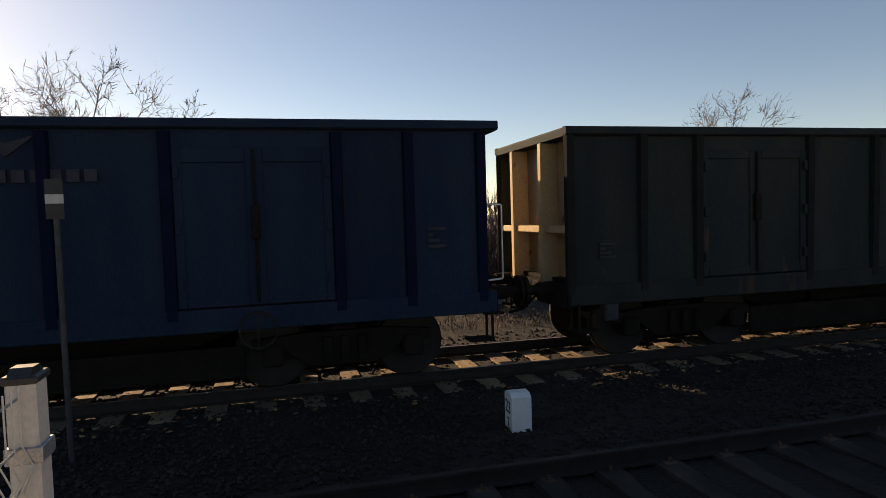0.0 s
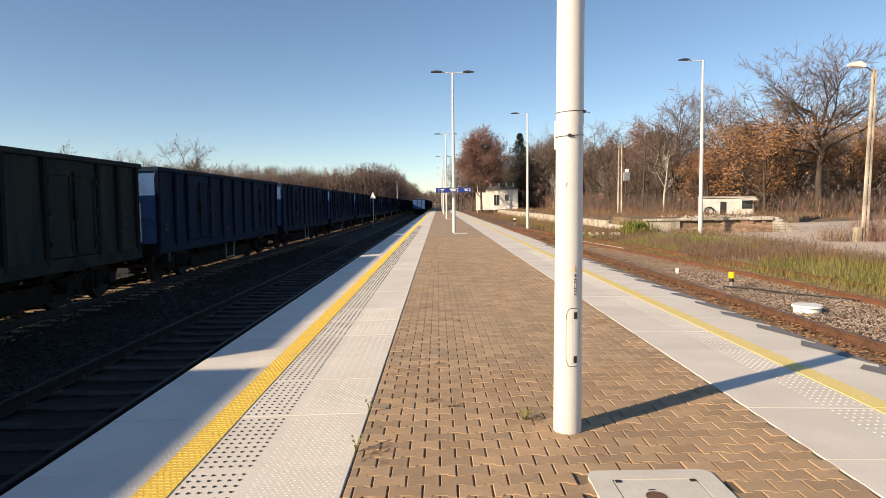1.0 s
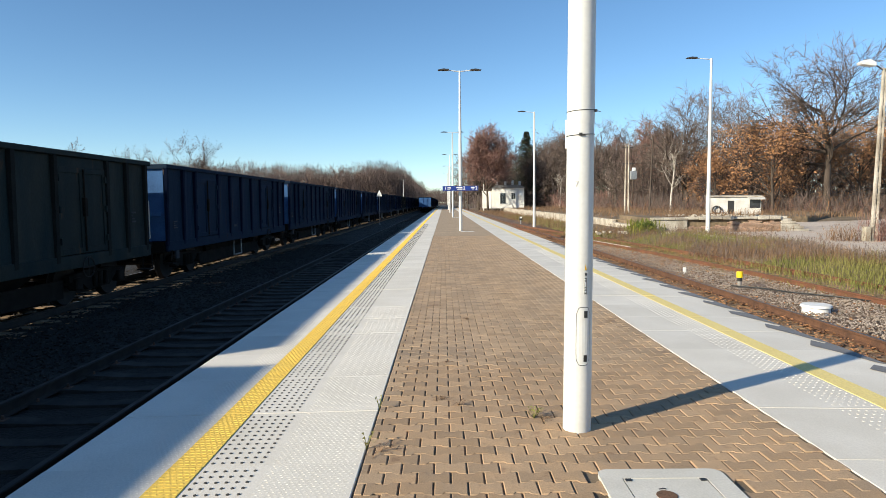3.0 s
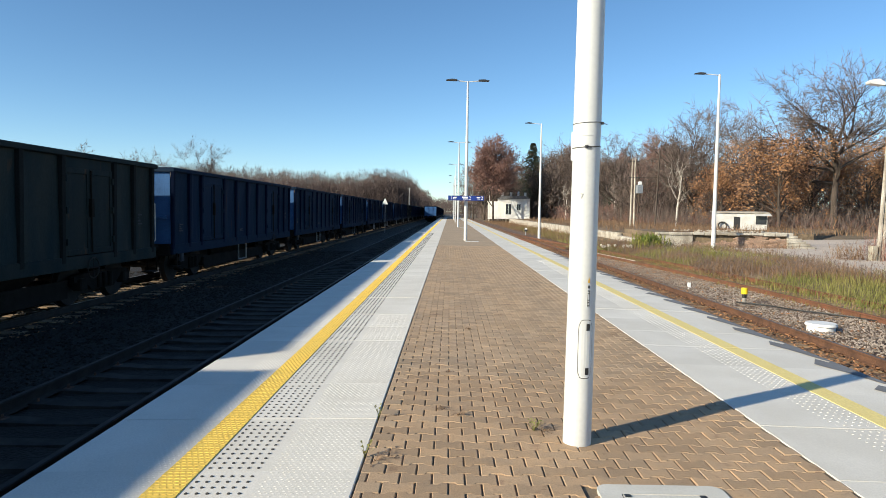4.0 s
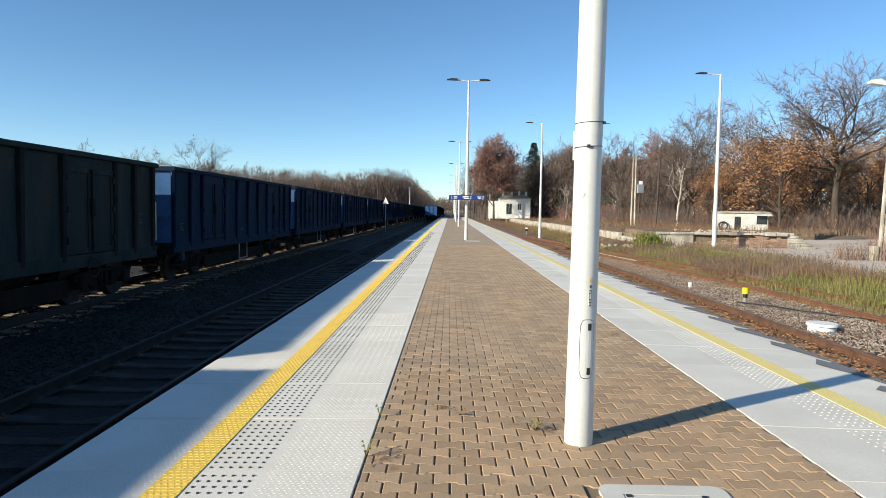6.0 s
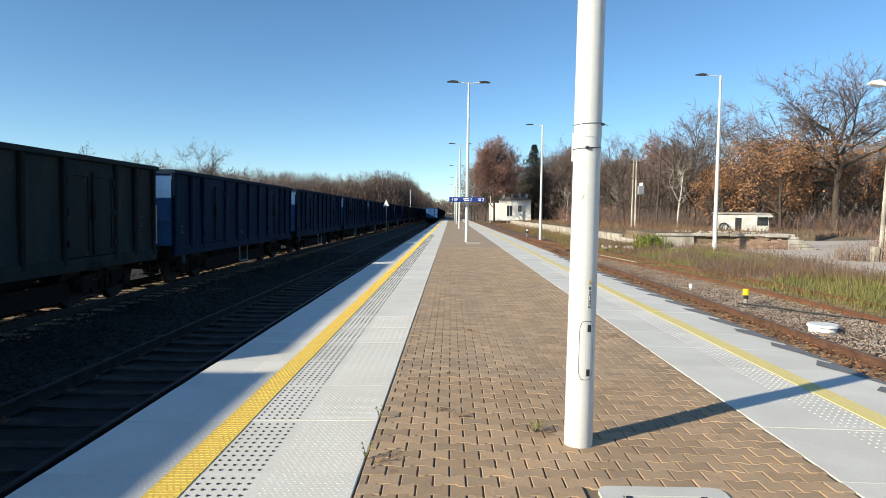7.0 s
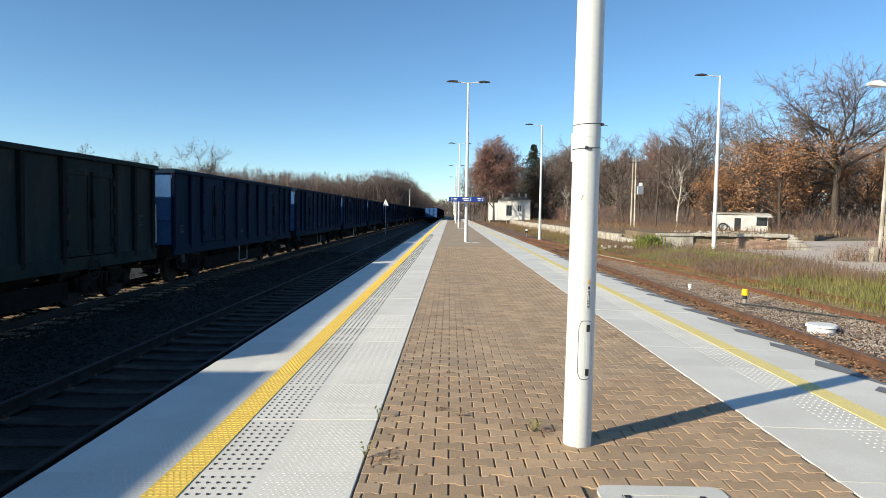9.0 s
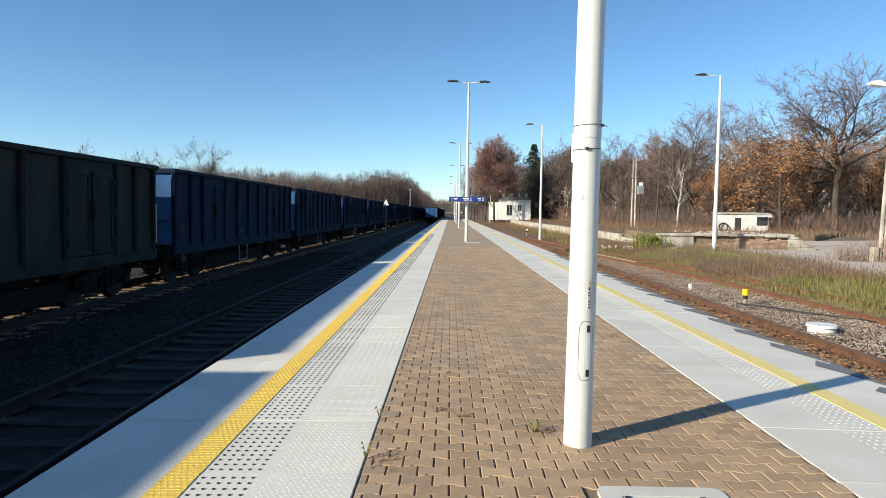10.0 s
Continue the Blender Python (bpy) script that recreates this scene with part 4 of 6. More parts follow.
# ---- direction boards ----
board = thing("direction_board", "blue platform direction board with white numerals", "sign")
one("panel", M_SIGNBLUE, board, (-0.11, 1.89, -0.03, 0.03, -0.135, 0.135), bevel=0.01)
for u, ch in ((0.06, "1"), (1.10, "2"), (1.78, "2")):
    text("numeral", ch, 0.26, M_WHITE, board, pose(u, -0.034, 0, 90, 0, 0))
for a, b, z0, z1 in ((0.16, 0.36, 0.0, 0.06), (0.16, 0.32, -0.06, -0.03), (0.66, 1.0, 0.01, 0.08), (0.72, 1.0, -0.07, -0.02), (1.48, 1.68, 0.02, 0.07), (1.52, 1.66, -0.06, -0.02)):
    bm = B()
    box(bm, a, b, -0.034, -0.03, z0, z1)
    part("lettering_bar", bm, M_WHITE, board)
bm = B()
for z in (-0.1, 0.1):
    box(bm, 0.8, 1.0, 0.03, 0.42, z - 0.015, z + 0.015)
part("bracket", bm, M_GREYMETAL, board)
board.matrix_basis = pose(0, 35.25, 2.395)

# ---- small things on and beside the platform ----


def weed(x, y, h, n, seed, flat=0.0):
    rnd = random.Random(seed)
    vs, fs = [], []
    for i in range(n):
        a = rnd.uniform(0, 6.28)
        lean = rnd.uniform(0.1, 0.6) + flat
        p = Vector((0, 0, -0.01))
        d = Vector((math.cos(a) * lean, math.sin(a) * lean, 1)).normalized()
        ln = h * rnd.uniform(0.5, 1)
        for s in range(3):
            q = p + d * ln / 3
            side = Vector((-math.sin(a), math.cos(a), 0)) * (0.004 - 0.001 * s)
            k = len(vs)
            vs += [tuple(p - side), tuple(p + side), tuple(q + side * 0.6), tuple(q - side * 0.6)]
            fs.append((k, k + 1, k + 2, k + 3))
            if s:
                lf = side.normalized() * rnd.uniform(0.008, 0.02)
                vs += [tuple(q), tuple(q + lf + d * 0.012), tuple(q + d * 0.025)]
                fs.append((k + 4, k + 5, k + 6))
            d = (d + Vector((math.cos(a) * 0.25, math.sin(a) * 0.25, -0.1 - flat * 0.3))).normalized()
            p = q
    ob = raw("weed", vs, fs, M_GRASS if flat < 0.5 else M_DRYGRASS)
    ob.matrix_basis = pose(x, y, 0)
    return tagged(ob, "small weed growing from a paving joint", "weed", group="weeds in the paving")


for i, (x, y, h, n, fl) in enumerate(((0.63, 4.53, 0.10, 16, 0.1), (0.70, 4.52, 0.09, 10, 0.9), (-0.565, 3.97, 0.13, 10, 0.0), (-0.48, 3.92, 0.16, 8, 1.0), (-0.05, 4.99, 0.09, 12, 0.9), (0.07, 4.86, 0.07, 10, 0.5), (0.27, 8.58, 0.10, 14, 0.8), (-0.56, 4.75, 0.12, 5, 0.0), (0.0, 6.2, 0.05, 8, 0.6), (2.2, 8.3, 0.08, 10, 0.7))):
    weed(x, y, h, n, i, fl)

km = thing("kilometre_stone", "white painted kilometre stone with black figures in ballast", "marker stone")
bm = B()
prism(bm, [(-0.14, -0.15), (0.14, -0.15), (0.14, 0.40), (-0.14, 0.40)], "y", -0.11, 0.11)
prism(bm, [(-0.14, 0.402), (0.14, 0.402), (0.07, 0.44), (-0.07, 0.44)], "y", -0.11, 0.11)
part("stone", bm, M_WHITE, km)
text("figures", "23", 0.20, M_BLACK, km, pose(0, -0.113, 0.27, 90, 0, 0))
text("figure", "7", 0.18, M_BLACK, km, pose(0, -0.113, 0.09, 90, 0, 0))
km.matrix_basis = pose(-6.33, 2.10, -0.77, 0, 0, -5)

wsign = thing("track_sign", "grey post with a black and white track sign", "railway sign")
bm = B()
cyl(bm, (0, 0, -0.2), (0, 0, 2.75), 0.03, 0.03, 10)
# grey post in a darker metal colour, which takes in its shade
part("post", bm, M_DARK, wsign)
for z0, z1, m_ in ((2.62, 2.77, M_BLACK), (2.53, 2.62, M_WHITEWASH), (2.38, 2.53, M_BLACK)):
    one("sign_panel", m_, wsign, (0.03, 0.04, -0.08, 0.08, z0, z1))
wsign.matrix_basis = pose(-6.9, -2.45, BED + 0.05)

tri = thing("triangle_sign", "white triangular track sign on a thin post", "railway sign")
bm = B()
cyl(bm, (0, 0, -0.2), (0, 0, 3.2), 0.035, 0.035, 8)
part("post", bm, M_GREYMETAL, tri)
bm = B()
prism(bm, [(-0.32, 3.05), (0.32, 3.05), (0, 3.75)], "y", -0.05, -0.035)
part("sign_panel", bm, M_WHITE, tri)
tri.matrix_basis = pose(-7.0, 68, BED)

# railing across the platform's end, of wire panels between posts
M_FENCE = mat("grey_fence_paint", (0.50, 0.49, 0.46), (0.42, 0.41, 0.38), 3, 60, 0.6, bump=0.1, grain=0.1)
fence = thing("wire_fence", "pale steel post with grey wire mesh panels at the platform end", "fence")
for x in (-2.02, 0.38):
    bm = B()
    box(bm, x - 0.05, x + 0.05, -0.04, 0.04, -0.05, 1.17, bevel=0.008)
    p = part("fence_post", bm, M_FENCE, fence)
    bm = B()
    box(bm, x - 0.058, x + 0.058, -0.048, 0.048, 1.16, 1.185, bevel=0.006)
    prism(bm, [(x - 0.05, 1.185), (x + 0.05, 1.185), (x + 0.025, 1.205), (x - 0.025, 1.205)], "y", -0.03, 0.03)
    part("post_cap", bm, M_BLACK, p, "black plastic cap")
    bm = B()
    box(bm, x - 0.056, x + 0.056, -0.05, 0.05, 0.93, 0.98, bevel=0.004)
    part("clamp", bm, M_GREYMETAL, p)
for i in range(45):
    x = -1.96 + i * 0.0515
    bm = B()
    tube(bm, [(x, 0, 0.05), (x, 0, 0.85), (x, 0.03, 0.92), (x, 0, 0.99), (x, 0, 1.16)], 0.0028, 4)
    part("wire", bm, M_FENCE, fence)
for z in (0.1, 0.3, 0.5, 0.7, 0.86, 0.98, 1.12):
    bm = B()
    tube(bm, [(-2.0, -0.008, z), (0.36, -0.008, z)], 0.0045, 5)
    part("cross_wire", bm, M_GREYMETAL, fence)
fence.matrix_basis = pose(0, -1.09, 0)

# marker with yellow cap, cable and concrete well between the rails
cap = thing("marker_post", "short grey marker with a yellow cap in the ballast", "marker")
bm = B()
cyl(bm, (0, 0, -0.1), (0, 0, 0.20), 0.05, 0.05, 12)
part("post", bm, M_EDGE, cap)
bm = B()
cyl(bm, (0, 0, 0.20), (0, 0, 0.36), 0.085, 0.08, 14)
part("cap", bm, M_YCAP, cap, "yellow plastic cap", smooth=True)
bm = B()
cyl(bm, (0, 0, 0.10), (0, 0, 0.20), 0.06, 0.06, 12)
part("collar", bm, M_BLACK, cap)
cap.matrix_basis = pose(7.75, 16.4, BED + 0.12)
bm = B()
pts = [(7.55 + 0.42 * i + 0.1 * math.sin(i * 2.1), 16.3 - 0.55 * i + 0.12 * math.cos(i * 1.7), BED + 0.10 + 0.02 * math.sin(i)) for i in range(7)]
rings = [[bm.verts.new((x, y + 0.02 * math.cos(a * math.pi / 3), z + 0.02 * math.sin(a * math.pi / 3))) for a in range(6)] for x, y, z in pts]
for ra, rb in zip(rings, rings[1:]):
    for a in range(6):
        bm.faces.new((ra[a], ra[(a + 1) % 6], rb[(a + 1) % 6], rb[a]))
tagged(link("cable", bm, M_BLACK), "black cable lying on the ballast", "cable")
well = thing("drain_well", "round white concrete well ring in the ballast", "manhole")
bm = B()
cyl(bm, (0, 0, -0.1), (0, 0, 0.10), 0.26, 0.26, 28)
part("ring", bm, M_WHITE, well, smooth=True)
bm = B()
cyl(bm, (0, 0, 0.095), (0, 0, 0.14), 0.30, 0.285, 28)
part("cover", bm, M_WHITE, well, smooth=True)
well.matrix_basis = pose(7.62, 12.75, BED + 0.06)
one_marker = tagged(raw("marker_stone", [], [], M_WHITE), "small white stone marker in the ballast", "marker stone")
bm = B()
box(bm, -0.045, 0.045, -0.04, 0.04, -0.1, 0.15, bevel=0.01)
bm.to_mesh(one_marker.data)
bm.free()
one_marker.matrix_basis = pose(7.75, 20.2, BED + 0.04)

blade = thing("switch_blade", "worn switch blade beside the rusty siding rail, pale with a painted glint", "switch blade")
bm = B()
prism(bm, [(side_track_x(29.5) - 0.62, 29.5), (side_track_x(29.5) - 0.55, 29.5), (side_track_x(36.5) - 0.62, 36.5), (side_track_x(36.5) - 0.66, 36.5)], "z", RAIL_Z - 0.12, RAIL_Z + 0.004)
# the sun's glint on the worn blade is put in as a pale colour
part("blade", bm, mat("worn_steel_glint", (0.62, 0.56, 0.52), (0.5, 0.42, 0.36), 2, 40, 0.55, 0.2, bump=0.05), blade)
one("tie_bar", M_RAILRUST, blade, (side_track_x(30) - 0.66, side_track_x(30) + 0.66, 29.9, 29.98, RAIL_Z - 0.11, RAIL_Z - 0.07))

# ---- lamps beyond the rails ----


def yard_lamp(x, y, z0, h):
    lp = thing("yard_lamp", "tall white lamp post with a single dark lamp head", "lamp post", group="single-arm lamp posts")
    bm = B()
    cyl(bm, (0, 0, -0.4), (0, 0, h), 0.13, 0.065, 14)
    part("mast", bm, M_POLE, lp, smooth=True)
    bm = B()
    cyl(bm, (0, 0, -0.3), (0, 0, 0.06), 0.24, 0.2, 10)
    part("foot", bm, M_OLDCONC, lp)
    lamp_arm(lp, h - 0.02, -1, 1.45)
    lp.matrix_basis = pose(x, y, z0)
    return lp


yl = yard_lamp(15.75, 37.6, -0.40, 10.3)
copy_thing(yl, pose(8.05, 56.5, -0.75))
far_yl = copy_thing(yl, pose(9.4, 150, -0.3))
far_yl.matrix_basis = pose(9.4, 150, -0.3) @ Matrix.Diagonal((0.75, 0.75, 0.75, 1))

old = thing("old_lamp", "old ribbed concrete lamp post with a white lamp hood", "lamp post")
bm = B()
for s in (-1, 1):
    prism(bm, [(s * 0.05, -0.09), (s * 0.13, -0.09), (s * 0.13, 0.09), (s * 0.05, 0.09)], "z", -0.3, 7.9)
for v in bm.verts:
    if v.co.z > 1:
        v.co.x *= 0.65
        v.co.y *= 0.7
for i in range(16):
    k = 1 - 0.35 * i / 16
    box(bm, -0.07 * k, 0.07 * k, -0.045, 0.045, i * 0.5, i * 0.5 + 0.22)
part("post", bm, M_OLDCONC, old)
bm = B()
tube(bm, [(0, 0, 7.75), (-0.35, 0, 7.98), (-0.6, 0, 8.05)], 0.03, 8)
part("arm", bm, M_DARK, old)
bm = B()
prism(bm, [(-1.15, 8.02), (-0.5, 7.96), (-0.5, 8.1), (-0.75, 8.24), (-1.05, 8.2), (-1.2, 8.1)], "y", -0.17, 0.17)
part("lamp_hood", bm, M_WHITE, old)
bm = B()
box(bm, -0.47, -0.2, -0.15, 0.15, -0.2, 0.72, bevel=0.02)
part("switch_box", bm, mat("cream_paint", (0.42, 0.38, 0.30), (0.32, 0.28, 0.22), 3, 40, 0.7), old, "cream switch box at the foot")
old.matrix_basis = pose(19.75, 28.9, -0.40, 0, 1.5, 0)

mast = thing("double_lamp", "tall grey lamp mast with two heads behind the wagons", "lamp post")
bm = B()
cyl(bm, (0, 0, -1), (0, 0, 9.6), 0.14, 0.08, 10)
part("mast", bm, M_POLE, mast)
for s in (-1, 1):
    lamp_arm(mast, 9.55, s, 1.3)
mast.matrix_basis = pose(-13.2, 205, -0.6)

# utility poles
for x, y, h, lbl in ((21.7, 75, 8.3, "double concrete pole carrying a transformer"), (24.4, 75, 9.2, "leaning bare timber pole")):
    up = thing("utility_pole", lbl, "utility pole")
    M_P = M_OLDCONC if "transformer" in lbl else M_BARK
    for dx in ((-0.22, 0.22) if "transformer" in lbl else (0,)):
        bm = B()
        cyl(bm, (dx, 0, -1), (dx * 0.7, 0, h), 0.12, 0.085, 8)
        part("pole", bm, M_P, up)
    if "transformer" in lbl:
        one("crossarm", M_DARK, up, (-0.7, 0.7, -0.06, 0.06, h - 0.5, h - 0.38))
        one("crossarm", M_DARK, up, (-0.55, 0.9, -0.06, 0.06, h - 2.4, h - 2.28))
        one("transformer", M_GREYMETAL, up, (0.35, 1.1, -0.3, 0.3, h - 4.2, h - 3.2), bevel=0.05)
        one("insulator_box", M_WHITE, up, (0.6, 1.0, -0.15, 0.15, h - 3.2, h - 2.8), bevel=0.05)
    up.matrix_basis = pose(x, y, 0, 0, 0 if "transformer" in lbl else 2, 0)

# ---- old loading ramp, steps and shed ----
ramp = thing("loading_ramp", "crumbling brick loading ramp with a concrete coping", "ramp")
RX1, RY0, RY1, RT = 20.9, 39.0, 50.0, 0.58
bm = B()
prism(bm, [(13.2, RY0 + 0.26), (RX1, RY0 + 0.26), (RX1 + 0.4, RY1), (13.9, RY1)], "z", -1.0, RT - 0.10)
part("fill", bm, M_DIRT, ramp)
bm = B()
box(bm, -0.125, 0.125, -0.06, 0.06, -0.033, 0.033, bevel=0.006)
BR = bpy.data.meshes.new("brick")
bm.to_mesh(BR)
bm.free()
BR.materials.append(M_BRICK)
nb = 0
for r in range(12):
    for c in range(23):
        if r > 9 - 4 * noise.noise((c * 0.35, 0, 5)) + (0 if c > 9 else -4):
            continue
        nb += 1
        if nb > 290:
            break
        share("brick", BR, ramp, pose(15.15 + 0.13 + 0.25 * c + (0.125 if r % 2 else 0), RY0 + 0.2 + random.uniform(-0.02, 0.02), -0.42 + 0.076 * r, 0, 0, random.uniform(-2, 2)))
bm = B()
box(bm, 12.9, 15.12, RY0 + 0.12, RY0 + 0.5, -0.6, RT - 0.18, bevel=0.03)
for v in bm.verts:
    v.co += Vector((0, noise.noise(v.co * 2.0) * 0.06, noise.noise(v.co * 1.7) * 0.08))
part("ramp_wall", bm, M_OLDCONC, ramp, "stained concrete stretch of the wall")
for i in range(11):
    bm = B()
    w_ = 0.70
    x = 12.9 + i * 0.73
    box(bm, x, x + w_, RY0 + 0.02, RY0 + 0.55, RT - 0.16 + random.uniform(-0.05, 0.0), RT + random.uniform(-0.04, 0.04), bevel=0.02)
    part("coping_stone", bm, M_OLDCONC, ramp)
for i in range(6):
    bm = B()
    box(bm, 20.95, 21.35 + 0.26 * i, RY0 + 0.15 - 0.02 * i, RY0 + 2.4, RT - 0.16 * (i + 1), RT - 0.16 * i - 0.01, bevel=0.015)
    part("step", bm, M_OLDCONC, ramp, "worn concrete step")

wallp = thing("old_platform_edge", "crumbling pale concrete edge of a disused platform", "wall")
for i in range(60):
    y = 41 + 2.02 * i
    x = 13.3 + 0.02 * (y - 41) * 0.5 - 1.2 * smooth_step(60, 41, y) * 0.2
    bm = B()
    box(bm, x - 0.2, x + 0.2, y, y + 1.98, -1.0, 0.05 + 0.12 * noise.noise((y * 0.4, 1, 1)) + (0.10 if i > 3 else -0.1), bevel=0.04)
    for v in bm.verts:
        v.co += Vector((noise.noise(v.co * 1.3) * 0.06, 0, noise.noise(v.co * 1.7) * 0.05))
    part("edge_block", bm, M_OLDCONC, wallp)
bm = B()
prism(bm, [(13.5, 42), (15.0, 50.5), (30, 52), (44, 70), (44, 165), (14.6, 165)], "z", -1, 0.18)
tagged(link("old_platform_fill", bm, M_DIRT), "raised ground of dead grass behind the old platform edge", "ground", kind="structure")

shed = thing("shed", "small derelict whitewashed shed with a flat roof", "shed")
bm = B()
for a in ((-3.8, 3.8, 0.0, 0.25, -0.5, 2.25), (-3.8, 3.8, 3.5, 3.75, -0.5, 2.4), (-3.8, -3.55, 0.25, 3.5, -0.5, 2.3), (3.55, 3.8, 0.25, 3.5, -0.5, 2.3)):
    box(bm, *a)
part("wall", bm, M_WHITEWASH, shed)
bm = B()
prism(bm, [(-0.25, 2.3), (-0.25, 2.42), (4.0, 2.62), (4.0, 2.5)], "x", -4.0, 4.1)
part("roof", bm, M_OLDCONC, shed)
one("doorway", M_BLACK, shed, (-0.9, 0.0, -0.03, -0.002, -0.3, 1.75))
one("window", M_GLASSDARK, shed, (2.2, 3.7, -0.03, -0.002, 0.6, 1.9))
bm = B()
prism(bm, [(-1.1, 1.9), (-1.1, 1.96), (0.0, 2.28), (0.0, 2.22)], "x", 1.9, 4.2)
part("canopy", bm, M_WHITEWASH, shed)
shed.matrix_basis = pose(29.7, 64.6, 0.36, 0, 0, -18) @ Matrix.Diagonal((0.66, 0.66, 0.66, 1))
tyre = thing("tyre", "old black tyre leaning against the shed", "tyre")
bm = B()
ring = [Vector((0.5 * math.cos(a * math.pi / 8), 0, 0.5 + 0.5 * math.sin(a * math.pi / 8))) for a in range(17)]
tube(bm, ring, 0.1, 6)
part("rubber", bm, M_BLACK, tyre)
tyre.matrix_basis = pose(28.0, 64.75, 0.16, -10, 0, -18) @ Matrix.Diagonal((0.8, 0.8, 0.8, 1))

# ---- station house ----
house = thing("station_house", "white plastered station house with a grey low roof", "house")
bm = B()
for a in ((-5, 5, 0, 0.3, -1, 3.3), (-5, 5, 7.7, 8, -1, 3.3), (-5, -4.7, 0.3, 7.7, -1, 3.3), (4.7, 5, 0.3, 7.7, -1, 3.3), (-5, 5, 0.3, 7.7, 3.2, 3.3)):
    box(bm, *a)
part("wall", bm, M_PLASTER, house)
bm = B()
prism(bm, [(-5.4, 3.3), (5.4, 3.3), (3.4, 3.95), (-3.4, 3.95)], "y", -0.4, 8.4)
part("roof", bm, M_ROOF, house)
for x in (-3.6, -0.9, 1.4, 3.6):
    one("chimney", M_PLASTER, house, (x - 0.35, x + 0.35, 3, 3.8, 3.6, 4.75 + 0.2 * (x > 0 and x < 2)), bevel=0.03)
for x, wd, z0, z1 in ((-1.6, 1.7, 0.0, 2.2), (1.6, 1.1, 0.9, 2.2)):
    bm = B()
    box(bm, x - wd / 2 - 0.1, x + wd / 2 + 0.1, -0.06, -0.003, z0 - 0.1, z1 + 0.1)
    wn_ = part("window", bm, M_WHITE, house)
    one("pane", M_GLASSDARK, wn_, (x - wd / 2, x - 0.04, -0.075, -0.061, z0, z1), (x + 0.04, x + wd / 2, -0.075, -0.061, z0, z1))
bm = B()
box(bm, -8.1, -5.02, 1, 5, -1, 2.6)
prism(bm, [(-8.3, 2.6), (-5.02, 2.6), (-5.02, 2.75), (-8.3, 2.75)], "y", 0.8, 5.2)
part("annexe", bm, M_PLASTER, house)
house.matrix_basis = pose(15.2, 150, 1.15, 0, 0, -6) @ Matrix.Diagonal((0.76, 0.8, 1.12, 1))

dwarf = thing("dwarf_signal", "low black and white shunting signal beside the rails", "railway signal")
bm = B()
cyl(bm, (0, 0, -0.3), (0, 0, 0.45), 0.05, 0.05, 10)
part("post", bm, M_GREYMETAL, dwarf)
one("signal_case", M_BLACK, dwarf, (-0.16, 0.16, -0.1, 0.12, 0.42, 0.80), bevel=0.03)
one("white_plate", M_WHITE, dwarf, (-0.12, 0.12, -0.115, -0.101, 0.62, 0.78), bevel=0.004)
dwarf.matrix_basis = pose(8.0, 66, -0.75)

# ---- trees ----


